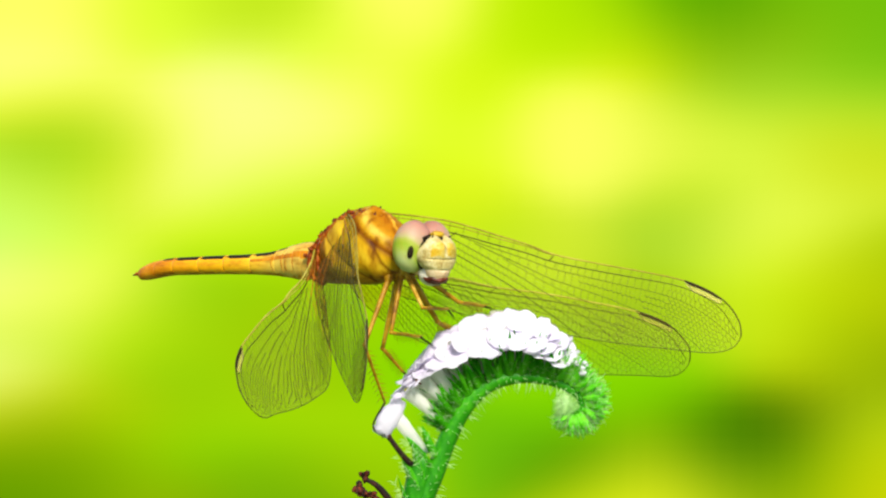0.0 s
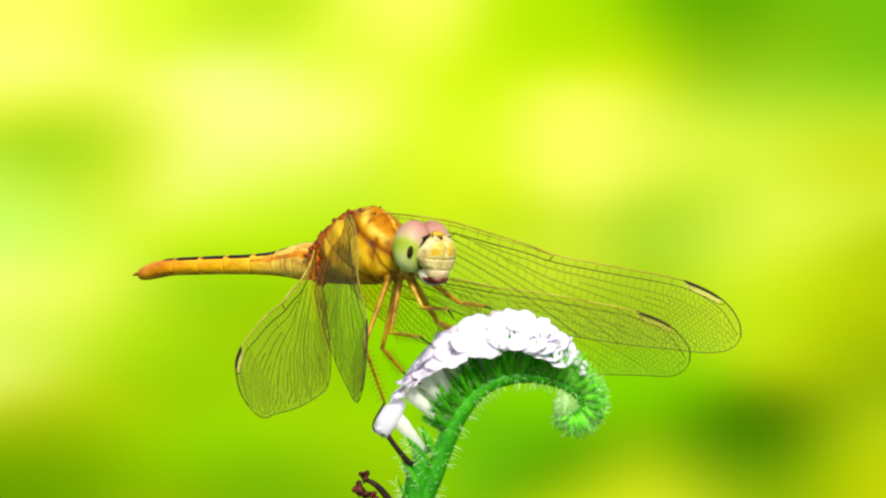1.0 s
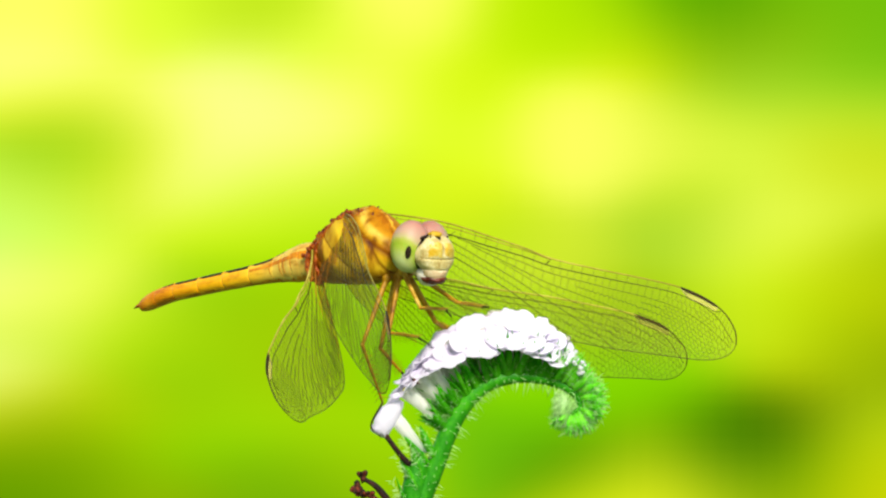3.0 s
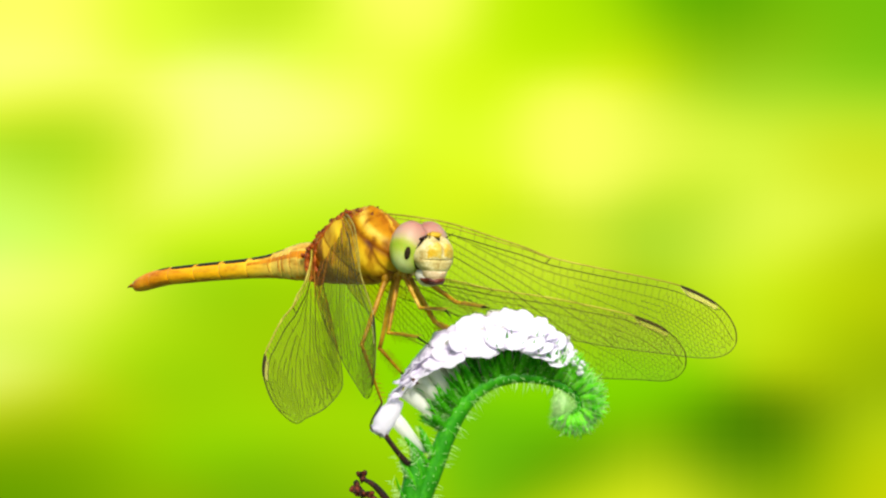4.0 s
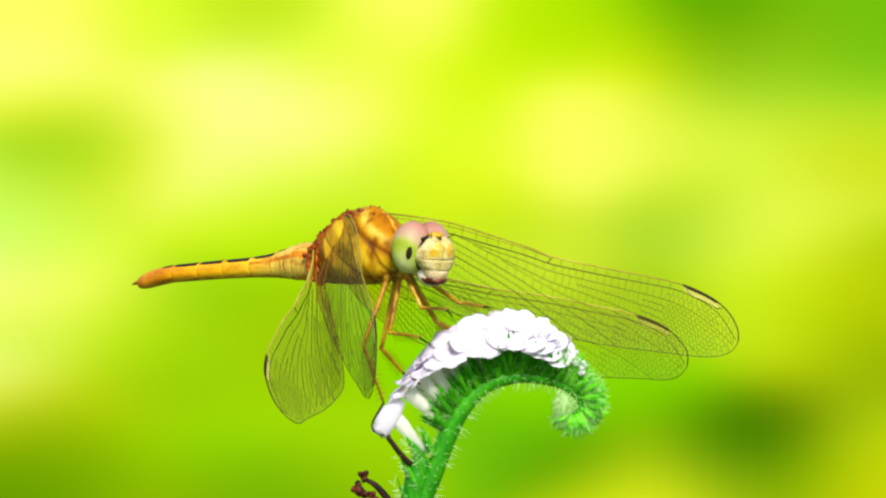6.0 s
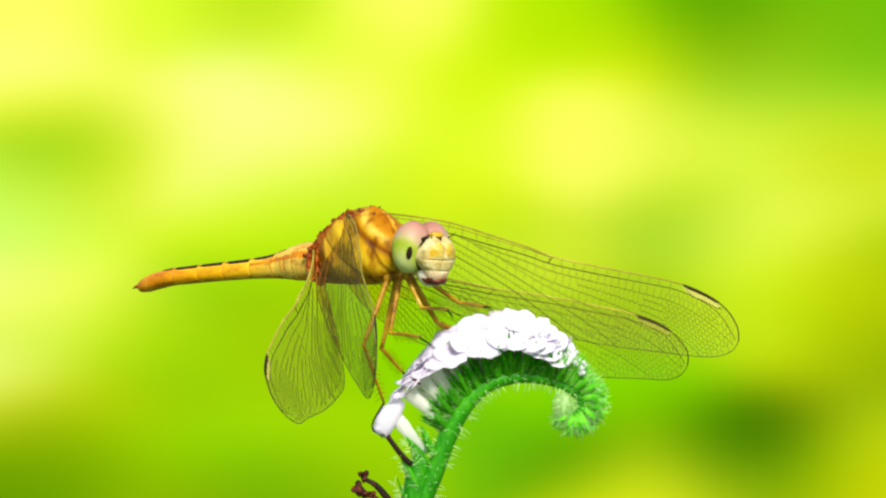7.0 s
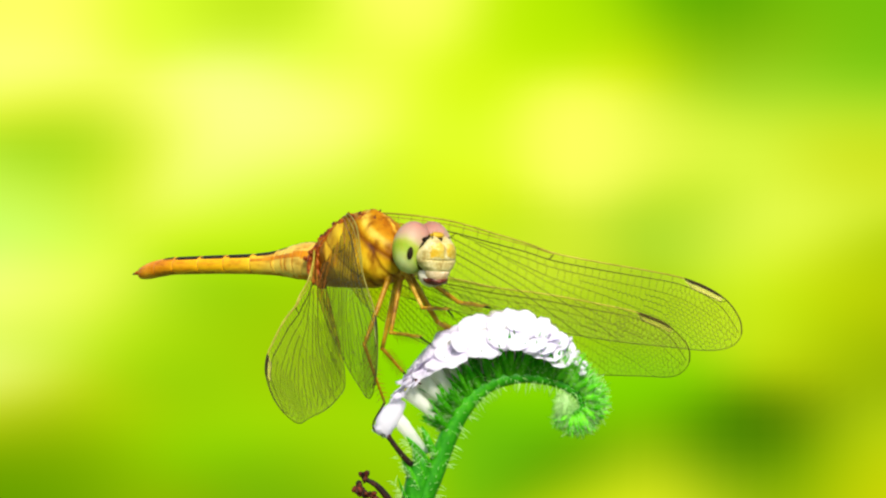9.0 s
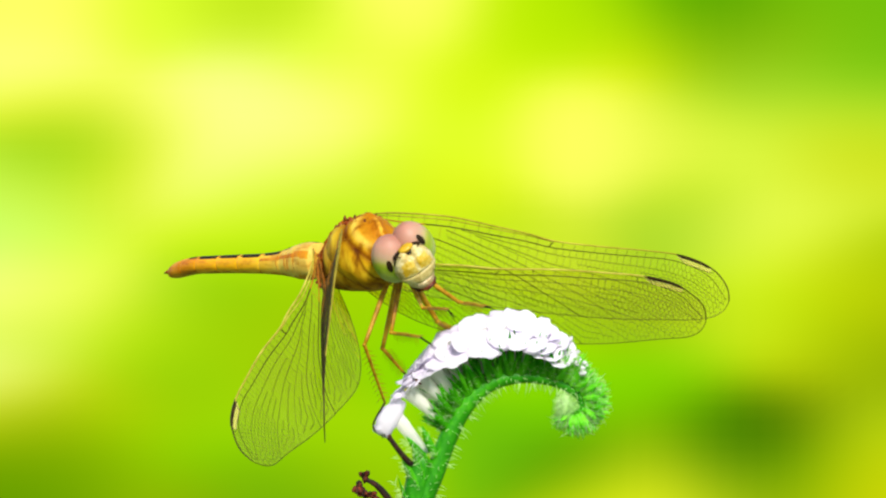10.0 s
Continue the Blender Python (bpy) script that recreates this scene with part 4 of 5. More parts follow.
def make_wing(name, line, longs, node_at, stigma, side, flex, seed, root, parent_label):
    """A wing: clear membrane, net of veins and the dark-edged stigma. side flips the up side."""
    rnd = random.Random(seed)
    dense = spline([(u, v, 0) for u, v in line], 10)
    tipi = max(range(len(dense)), key=lambda i: dense[i].x)
    top, low = dense[:tipi + 1], dense[tipi:][::-1]
    umax = dense[tipi].x
    tu, tv = [p.x for p in top], [p.y for p in top]
    lu, lv = [p.x for p in low], [p.y for p in low]

    def lead(u):
        return float(np.interp(u, tu, tv))

    def trail(u):
        return float(np.interp(u, lu, lv))

    def place(u, f, lift=0.0):
        """A point at span u and share f of the chord from the leading edge."""
        a, b = lead(u), trail(u)
        v = a + (b - a) * f
        fold = 0.004 * math.sin(f * 15) * math.exp(-3 * f) * (1 - u / umax)
        camber = 0.008 * math.sin(math.pi * f) * math.sin(math.pi * min(1, u * 1.1)) + flex[0] * u * u + flex[1] * (u - 0.45) * v
        return Vector((u * WING, v * WING, side * (camber + fold) * WING + lift)) * MM

    def span(k, n):
        q = k / n
        return umax * (1 - (1 - q) ** 2) if q > 0 else 0.0

    verts, faces, n, m = [], [], 72, 18
    for i in range(n + 1):
        for j in range(m + 1):
            verts.append(place(span(i, n), j / m))
    for i in range(n):
        for j in range(m):
            a = i * (m + 1) + j
            faces.append((a, a + m + 1, a + m + 2, a + 1))
    wing = link(name, mesh_of(name, verts, faces), M_membrane if name == "forewing" else M_membrane_amber, root, parent_label)
    wing.visible_shadow = False

    s = Soup()
    ends = [span(i, 90) for i in range(91)]
    tube(s, [place(u, 0) for u in ends if u < stigma[0] + 0.01], [((0.070 if name == "forewing" else 0.085) - 0.018 * u / umax) * MM for u in ends if u < stigma[0] + 0.01], 6, 1)
    tube(s, [place(u, 0) for u in ends if u > stigma[0]], 0.058 * MM, 6, 0)
    tube(s, [place(u, 1) for u in reversed(ends)], 0.036 * MM, 5, 0)

    # long veins that fan out from the root
    lines = []
    for pts in longs:
        dense = spline([(u, f, 0) for u, f in pts], 8)
        lines.append(([p.x for p in dense], [min(1.0, p.y) for p in dense]))

    def share(i, u):
        """Where long vein i crosses the chord at u, 1 past its end, None before it branches off."""
        if i == len(lines):
            return 1.0
        us, fs = lines[i]
        if u < us[0] - 1e-6:
            return None
        return float(np.interp(u, us, fs)) if u <= us[-1] else (1.0 if fs[-1] > 0.99 else None)

    tube(s, [place(u, 0.05 * (1 - 0.8 * (u / node_at) ** 3)) for u in np.linspace(0, node_at, 30)], [0.045 * MM] * 30, 5, 1)
    for i, (us, fs) in enumerate(lines):
        narrow = 0.6 if i > 5 else 1.0
        thick = narrow * (0.058, 0.034, 0.034, 0.024, 0.036, 0.046, 0.030, 0.042, 0.034, 0.030, 0.028)[i]
        pts = [place(min(u, umax * 0.995), f) for u, f in zip(us, fs)]
        cut = sum(1 for u in us if u < 0.16)
        fade = [thick * MM * (1.15 - 0.6 * u / umax) for u in us]
        if cut > 1:
            tube(s, pts[:cut + 1], [r * 0.95 for r in fade[:cut + 1]], 5, 2)
        tube(s, pts[max(0, cut - 1):], fade[max(0, cut - 1):], 5, 0)
    tube(s, [place(node_at, 0), place(node_at - 0.004, 0.05), place(node_at - 0.012, share(0, node_at))], 0.045 * MM, 5, 0)
    # ladder of cross veins behind the leading edge
    u = 0.04
    while u < stigma[0] - 0.01:
        tube(s, [place(u, 0), place(u + rnd.uniform(-.003, .003), share(0, u))], 0.018 * MM, 4, 0)
        u += rnd.uniform(0.030, 0.042) if u < node_at else rnd.uniform(0.024, 0.034)
    u = stigma[1] + 0.004
    while u < min(lines[0][0][-1], umax * 0.985):
        tube(s, [place(u, 0), place(u - 0.002, share(0, u) * 0.5), place(u - 0.004, share(0, u))], 0.014 * MM, 4, 0)
        u += 0.008
    # between the long veins a net: single cells near the root, rows of six-sided ones outwards
    step, parts_across = 0.0062, 16
    wide_from = {r: (0.75 if r == 8 else 1.3 if r % 4 == 0 else 2.3 if r % 2 == 0 else 4.4) for r in range(1, 16)}
    for i in range(len(lines)):
        node, active = {}, {}
        for k in range(1, int(umax / step)):
            u = k * step
            top = share(i, u)
            if top is None or top > 0.985:
                continue
            low = next((f for f in (share(j, u) for j in range(i + 1, len(lines) + 1)) if f is not None and f > top + 1e-4), 1.0)
            gap = (low - top) * (lead(u) - trail(u)) * WING
            if gap < 0.14:
                continue
            coarse = 1.0 if u > stigma[0] - 0.04 else (3.0 if i == 0 else 1.5)
            kept = [0] + [r for r in range(1, parts_across) if gap > wide_from[r] * coarse] + [parts_across]
            active[k] = kept
            for n_row, r in enumerate(kept):
                inner = 0 < r < parts_across
                sign = 1 if (k + n_row) % 2 else -1
                zig = sign * (0.17 if u > stigma[0] - 0.04 else 0.09) * (low - top) / (len(kept) - 1) if inner else 0.0
                uu = u + (rnd.uniform(-0.18, 0.18) * step if inner else 0.0)
                node[r, k] = (min(uu, umax * 0.995), top + (low - top) * r / parts_across + zig)
        for r in range(1, parts_across):
            run = []
            for k in list(active) + [None]:
                if k is not None and r in active[k] and (not run or k == run[-1] + 1):
                    run.append(k)
                    continue
                if len(run) > 1:
                    tube(s, [place(*node[r, q]) for q in run], [(0.019 if q * step > stigma[0] - 0.04 else 0.028) * MM for q in run], 4, 0, False)
                run = [k] if k is not None and r in active[k] else []
        for k, kept in active.items():
            if len(kept) == 2:
                if k % (6 if k * step < 0.30 else (4 if k * step < 0.5 else 3)) == i % 2:
                    tube(s, [place(*node[0, k]), place(*node[parts_across, k])], 0.016 * MM, 4, 2 if k * step < 0.22 else 0, False)
                continue
            for n_row, (r, q) in enumerate(zip(kept, kept[1:])):
                if (k + n_row) % 2:
                    tube(s, [place(*node[r, k]), place(*node[q, k])], (0.017 if k * step > stigma[0] - 0.04 else 0.011) * MM, 4, 0, False)
    link("venation", s.mesh("venation"), [M_vein, M_costa if name == "forewing" else M_costa_pale, M_rootvein], wing, "fine brown net of veins")
    s = Soup()
    us = np.linspace(stigma[0], stigma[1], 14)
    verts, faces, kinds = [], [], []
    for lift in (0.05 * MM, -0.05 * MM):
        for i, u in enumerate(us):
            end = min(1.0, 5.0 * min(i, len(us) - 1 - i) / (len(us) - 1) + 0.35)
            for f in (-0.012, 0.036 * end, 0.108 * end):
                verts.append(place(u + 0.012 * f / 0.12, f) + Vector((0, 0, lift)))
    h = len(us) * 3
    for i in range(len(us) - 1):
        for j in (0, 1):
            a = i * 3 + j
            faces += [(a, a + 3, a + 4, a + 1), (h + a, h + a + 1, h + a + 4, h + a + 3)]
            kinds += [1 - j, 1 - j]
        faces += [(i * 3, h + i * 3, h + i * 3 + 3, i * 3 + 3), (i * 3 + 2, i * 3 + 5, h + i * 3 + 5, h + i * 3 + 2)]
        kinds += [1, 0]
    faces += [(0, 1, h + 1, h), (1, 2, h + 2, h + 1), (h - 3, 2 * h - 3, 2 * h - 2, h - 2), (h - 2, 2 * h - 2, 2 * h - 1, h - 1)]
    kinds += [1] * 4
    s.add(verts, faces)
    s.k = kinds
    tube(s, [place(us[i] + 0.012, 0.114 * min(1.0, 5.0 * min(i, 13 - i) / 13 + 0.35)) for i in range(14)], 0.03 * MM, 4, 1)
    link("pterostigma", s.mesh("pterostigma", False), [M_stigma, M_dark], wing, "tan wing spot edged in black")
    return wing


def make_leg(root, chain, radii, tone, name="leg"):
    """A leg from hip to claw: femur, spiny tibia and hooked tarsus. Its origin is the foot."""
    radii *= 0.98
    rnd = random.Random(len(chain) + int(chain[0][0] * 10))
    inv = root.matrix_basis.inverted()
    pts = [inv @ spot(*p) for p in chain]
    foot = pts[2].copy()
    pts = [p - foot for p in pts]
    hip, knee = pts[0], pts[1]
    s = Soup()
    mid = hip.lerp(knee, 0.4)
    tube(s, spline([hip, mid, knee], 5), spread([radii * 1.25 * MM, radii * 1.1 * MM, radii * 0.8 * MM], 5), 10)
    blob(s, hip, (radii * 2.0 * MM, radii * 2.0 * MM, radii * 2.4 * MM), 8, 10, rough=0.2)
    for k in range(9):
        p = hip.lerp(knee, 0.2 + 0.09 * k)
        hair(s, p, Vector((rnd.uniform(-1, 1), rnd.uniform(-1, 1), rnd.uniform(-1, 0.2))) + (knee - hip).normalized() * 0.6, 0.45 * MM, 0.02 * MM)
    leg = link(name, s.mesh(name), tone, root, "amber femur and spiny brown shin", Matrix.Translation(foot))
    s = Soup()
    tube(s, spline([knee, knee.lerp(pts[2], 0.5), pts[2]], 4), spread([radii * 0.8 * MM, radii * 0.62 * MM, radii * 0.5 * MM], 4), 8)
    blob(s, knee, (radii * 0.95 * MM,) * 3, 6, 8)
    way = (pts[2] - knee).normalized()
    sides = way.orthogonal().normalized()
    for k in range(11):
        for sg in (-1, 1):
            p = knee.lerp(pts[2], 0.1 + 0.08 * k)
            hair(s, p, way * 0.7 + (sides * sg + way.cross(sides) * 0.5).normalized(), rnd.uniform(0.7, 1.1) * MM, 0.045 * MM)
    link("tibia", s.mesh("tibia"), [M_leg], leg, "brown shin with two rows of spines")
    s = Soup()
    rest = pts[2:]
    if len(rest) > 1:
        tube(s, spline(rest, 4), spread([radii * 0.5 * MM] + [radii * 0.38 * MM] * (len(rest) - 1), 4), 7)
    end, before = rest[-1], rest[-2]
    d = (end - before).normalized()
    for sg in (-1, 1):
        hair(s, end, d + Vector((0, sg * 0.6, -0.6)), 0.4 * MM, 0.04 * MM)
    link("tarsus", s.mesh("tarsus"), M_dark, leg, "dark claw-tipped foot")
    return leg


def facial(soup):
    """Broadens the face and tucks its chin back."""
    c = Vector((2.2, 0, 0.3)) * HEAD
    turn = Matrix.Rotation(radians(11), 3, "Y")
    for k, v in enumerate(soup.v):
        p = turn @ (v - c)
        soup.v[k] = Vector((p.x, p.y * 1.03, p.z)) + c + Vector((0.34, 0, 0.02)) * HEAD
    return soup


def make_head(root):
    """Head about the neck; the eyes meet on top and the round face lies ahead of them."""
    s = Soup()
    blob(s, Vector((1.35, 0, 0.1)) * HEAD, (1.15 * HEAD, 1.7 * HEAD, 1.7 * HEAD), 12, 18)
    head = link("head", s.mesh("head"), M_cream, root, "turning head with big eyes and a cream face")
    made = {}
    for sg in (-1, 1):
        s = Soup()
        blob(s, (0, 0, 0), tuple(r * HEAD for r in EYE), 30, 44)
        eye = link("eye", s.mesh("eye"), M_eye[sg], head, "compound eye, rose above and yellow-green below",
                   Matrix.Translation(Vector((1.50, sg * 1.00, 0.66)) * HEAD) @ pose(0, 0, 0, sg * 9, 8, sg * 8))
        s = Soup()
        verts, faces = [(1.0, 0, 0)], []
        for i in range(1, 5):
            for k in range(18):
                a = 2 * math.pi * k / 18
                verts.append((1.0 - 0.02 * (i == 4), math.cos(a) * 0.145 * i / 4, math.sin(a) * 0.25 * i / 4))
        for k in range(18):
            faces.append((0, 1 + k, 1 + (k + 1) % 18))
            for i in range(3):
                a, b = 1 + i * 18 + k, 1 + i * 18 + (k + 1) % 18
                faces.append((a, a + 18, b + 18, b))
        on_eye = [Vector(v).normalized() for v in verts]
        s.add([Vector([c * (r + 0.05) for c, r in zip(v, EYE)]) * HEAD for v in on_eye], faces)
        made[sg] = (eye, s)
    s = Soup()
    blob(s, Vector((2.22, 0, 0.05)) * HEAD, (1.16 * HEAD, 1.54 * HEAD, 1.50 * HEAD), 18, 26)
    link("eye_margin", facial(s).mesh("eye_margin"), M_dark, head, "black seam between face and eyes")
    s = Soup()
    blob(s, Vector((2.66, 0, -0.05)) * HEAD, (1.06 * HEAD, 1.555 * HEAD, 1.28 * HEAD), 18, 26, rough=0.03)
    link("cheek", facial(s).mesh("cheek"), M_cream, head, "cream cheek beside the eye")
    def bell(q, at, wide):
        return math.exp(-((q - at) / wide) ** 2)

    def skin(z, a):
        """The face's surface at height z and azimuth a: two brow lobes over a broad shield and the lip."""
        wide = float(np.interp(z, [-2.05, -1.75, -1.5, -1.1, -0.8, -0.4, 0.4, 0.9, 1.25, 1.45], [0.46, 0.78, 0.92, 1.08, 1.36, 1.56, 1.52, 1.32, 1.0, 0.55]))
        deep = float(np.interp(z, [-2.05, -1.8, -1.55, -1.2, -0.7, -0.3, 0.1, 0.6, 1.0, 1.3, 1.45], [0.62, 0.94, 1.08, 1.16, 1.22, 1.20, 1.22, 1.24, 1.10, 0.75, 0.3]))
        y = wide * math.sin(a)
        cut = 0.10 * bell(z, -0.24, 0.06) + 0.07 * bell(z, -1.08, 0.07) * (1 + 0.5 * math.cos(4 * a))
        lobes = max(0.0, min(1.0, (z - 0.0) / 0.5))
        cut += lobes * 0.20 * bell(y, 0.0, 0.15) - 0.05 * lobes * bell(abs(y), 0.6, 0.35)
        cut += 0.03 * noise.noise(Vector((y * 2, z * 2, 1.3))) + 0.015 * noise.noise(Vector((y * 6, z * 6, 4.0)))
        top = max(0.0, (z - 0.7) / 0.75)
        zz = z + top * (0.10 * bell(abs(y), 0.62, 0.36) - 0.24 * bell(y, 0.0, 0.22))
        return Vector((2.92 + (deep - cut) * max(0.0, math.cos(a)) ** 0.8, y, zz)) * HEAD

    def patch(z0, z1, rows, tone):
        s = Soup()
        cols = 44
        verts = [skin(z0 + (z1 - z0) * r / rows, (c / cols - 0.5) * 3.1) for r in range(rows + 1) for c in range(cols + 1)]
        verts += [Vector((2.2, v.y / HEAD * 0.8, v.z / HEAD)) * HEAD for v in verts]
        half, faces, kinds = (rows + 1) * (cols + 1), [], []
        for r in range(rows):
            for c in range(cols):
                a = r * (cols + 1) + c
                faces.append((a, a + 1, a + cols + 2, a + cols + 1))
                kinds.append(tone(z0 + (z1 - z0) * (r + 0.5) / rows, ((c + 0.5) / cols - 0.5) * 3.1))
        for c in range(cols):
            t = rows * (cols + 1) + c
            faces += [(c + 1, c, half + c, half + c + 1), (t, t + 1, half + t + 1, half + t)]
            kinds += [kinds[c], kinds[-1]]
        s.add(verts, faces)
        s.k = kinds
        return facial(s)

    def ochre(z, a):
        edge = 0.12 * noise.noise(Vector((a * 3, z * 3, 0)))
        return 1 if 0.0 + edge < z < 1.02 + edge and 0.10 < abs(a + 0.02) < 0.92 + edge else 0

    link("face", patch(-1.12, -0.24, 18, lambda z, a: 0).mesh("face"), M_cream, head, "broad cream shield under the brow")
    link("brow", patch(-0.24, 1.45, 30, ochre).mesh("brow"), [M_cream, M_frons], head, "two-lobed ochre brow edged in cream")
    link("labrum", patch(-2.02, -1.10, 14, lambda z, a: 0).mesh("labrum"), M_lip, head, "pinkish cream upper lip")
    s = Soup()
    blob(s, Vector((2.98, 0.0, -1.86)) * HEAD, (1.02 * HEAD, 0.92 * HEAD, 0.44 * HEAD), 16, 22, rough=0.22)
    link("mandible", facial(s).mesh("mandible"), M_jaw, head, "dark red-brown jaw")
    s = Soup()
    blob(s, Vector((2.50, 0, -1.56)) * HEAD, (1.12 * HEAD, 0.98 * HEAD, 0.90 * HEAD), 16, 24, rough=0.05)
    link("labium", facial(s).mesh("labium"), M_labium, head, "pale rounded lower lip")
    s = Soup()
    blob(s, Vector((2.62, 0, 1.24)) * HEAD, (0.74 * HEAD, 1.20 * HEAD, 0.28 * HEAD), 10, 18)
    link("brow_groove", facial(s).mesh("brow_groove"), M_dark, head, "black groove above the brow")
    s = Soup()
    blob(s, Vector((2.80, 0, 1.58)) * HEAD, (0.46 * HEAD, 0.62 * HEAD, 0.27 * HEAD), 10, 16, rough=0.16)
    link("vertex", facial(s).mesh("vertex"), M_frons, head, "small yellow tubercle between the eyes")
    for sg in (-1, 1):
        s = Soup()
        a = Vector((3.15, sg * 0.72, 1.30)) * HEAD
        tube(s, spline([a, a + Vector((0.3, sg * 0.2, 0.3)) * HEAD, a + Vector((0.6, sg * 0.45, 0.65)) * HEAD], 4), spread([0.08 * HEAD, 0.035 * HEAD, 0.015 * HEAD], 4), 6)
        link("antenna", facial(s).mesh("antenna"), M_dark, head, "short black bristle")
    spots = {}
    for sg in (-1, 1):
        eye, s = made[sg]
        spots[sg] = link("pseudopupil", s.mesh("pseudopupil"), M_dark, eye, "black false pupil")
    return head, spots


def make_dragonfly():
    rnd = random.Random(5)
    root = new("dragonfly")
    root.matrix_basis = Matrix.Translation(Vector((THORAX.x * MM, THORAX.y * MM, H + (THORAX.z - LIFT) * MM))) @ pose(0, 0, 0, 0, 0, YAW)
    tagged(root, "amber and yellow dragonfly clinging to the white flower spike", "dragonfly")
    up = Vector((0, 0, LIFT))

    # thorax
    s = Soup()
    rings = []
    for x, zc, hw, hh in ((-6.2, -1.2, 0.8, 1.1), (-5.6, -1.2, 1.15, 1.45), (-4.6, -1.0, 1.75, 1.98), (-3.2, -0.6, 2.4, 2.55), (-1.6, -0.2, 2.9, 3.03), (0.2, 0.08, 3.1, 3.3), (1.8, 0.15, 3.0, 3.25),
                          (3.2, 0.05, 2.55, 2.85), (4.3, -0.15, 1.75, 2.05), (5.0, -0.35, 1.05, 1.2), (5.4, -0.4, 0.6, 0.6)):
        rings.append((x, zc, hw, hh))
    arr = np.array(rings)
    xs = np.linspace(0, len(rings) - 1, 130)
    fine = [[float(np.interp(q, range(len(rings)), arr[:, c])) for c in range(4)] for q in xs]
    for _ in range(2):
        fine = [fine[0]] + [[(a[c] + 2 * b[c] + d[c]) / 4 for c in range(4)] for a, b, d in zip(fine, fine[1:], fine[2:])] + [fine[-1]]
    loft(s, [(Vector((x, 0, zc)) * MM, hw * MM, hh * MM, 0.92) for x, zc, hw, hh in fine], 110)
    for v in s.v:
        p = v / MM
        slant = p.x * 0.65 + p.z * 0.76
        dip = -sum(0.08 * math.exp(-((slant - at) / 0.16) ** 2) for at in (-2.5, -0.35, 2.75, 4.15))
        dip += 0.08 * noise.noise(p * 0.8) + 0.03 * noise.noise(p * 2.4) + 0.012 * noise.noise(p * 5.0)
        dip -= 0.07 * math.exp(-((p.x * 0.95 + p.z * 0.3 - 3.6) / 0.14) ** 2) * (1 if p.z < 1 else 0)
        dip += 0.10 * math.exp(-((slant - 3.56) / 0.24) ** 2) + 0.12 * math.exp(-((slant - 0.9) / 0.7) ** 2) + 0.10 * math.exp(-((slant + 1.3) / 0.5) ** 2)
        if p.z > 2.0:
            dip += 0.30 * math.exp(-(p.y / 0.5) ** 2)       # keel along the back
        d = Vector((0, p.y, p.z))
        if d.length > 0.5:
            v += d.normalized() * dip * MM
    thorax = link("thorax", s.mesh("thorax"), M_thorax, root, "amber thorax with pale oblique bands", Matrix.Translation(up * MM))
    for x, z, w in ((1.3, 3.1, 0.34), (0.2, 3.05, 0.42), (-0.8, 2.85, 0.36), (-1.7, 2.5, 0.40), (-2.6, 1.95, 0.36), (-3.4, 1.35, 0.40), (-4.3, 0.7, 0.36), (-5.0, 0.1, 0.32)):
        for sg in (-1, 1):
            s = Soup()
            for k in range(4):
                c = Vector((x + rnd.uniform(-0.4, 0.4), sg * (1.0 + 0.28 * k), z + (0.12 if x > -1.5 else -0.2) - 0.17 * k))
                blob(s, c * MM, (w * rnd.uniform(0.5, 1.0) * MM, 0.24 * MM, 0.22 * MM), 7, 10, rough=0.5, seed=x + k)
            tube(s, spline([Vector((x - 0.35, sg * 0.8, z + 0.05)) * MM, Vector((x, sg * 1.45, z - 0.1)) * MM, Vector((x + 0.25, sg * 1.9, z - 0.6)) * MM], 4), 0.10 * MM, 6)
            link("wing_hinge", s.mesh("wing_hinge"), M_brown, thorax, "red-brown hinge plate")
    for sg in (-1, 1):
        s = Soup()
        ridge = spline([Vector((x, sg * y, z)) * MM for x, y, z in ((0.5, 1.3, 3.1), (-0.9, 1.6, 2.55), (-2.2, 1.75, 1.8), (-3.4, 1.9, 0.8), (-4.3, 2.05, -0.4), (-4.3, 2.2, -1.8), (-3.5, 2.4, -2.8))], 9)
        tube(s, [p + Vector((noise.noise(p * 2200), noise.noise(p * 2200 + Vector((7, 0, 0))), noise.noise(p * 2200 + Vector((0, 9, 0))))) * 0.18 * MM for p in ridge],
             [(0.25 + 0.12 * noise.noise(p * 1900)) * MM for p in ridge], 8)
        flank = spline([Vector((x, sg * y, z)) * MM for x, y, z in ((0.1, 1.75, 2.75), (-1.2, 2.15, 2.1), (-2.2, 2.45, 1.1), (-2.9, 2.5, -0.1), (-3.0, 2.5, -1.4), (-2.6, 2.35, -2.5))], 8)
        tube(s, [p + Vector((noise.noise(p * 2500), 0, noise.noise(p * 2500 + Vector((7, 0, 0))))) * 0.2 * MM for p in flank], [(0.15 + 0.10 * noise.noise(p * 1700)) * MM for p in flank], 7)
        for k in range(26):
            p = ridge[int(k / 26 * len(ridge))] + Vector((rnd.uniform(-.25, .25), sg * rnd.uniform(0.0, 0.3), rnd.uniform(-.25, .3))) * MM
            blob(s, p, (rnd.uniform(.10, .34) * MM, 0.14 * MM, rnd.uniform(.08, .26) * MM), 6, 8, rough=0.7, turn=Matrix.Rotation(rnd.uniform(0, 3), 3, "Y"), seed=k)
        link("wing_hinge", s.mesh("wing_hinge"), M_brown, thorax, "knobbly red-brown hinge ridge")
        s = Soup()
        blob(s, (0, 0, 0), (0.66 * MM, 0.16 * MM, 0.44 * MM), 10, 14, rough=0.6, seed=sg)
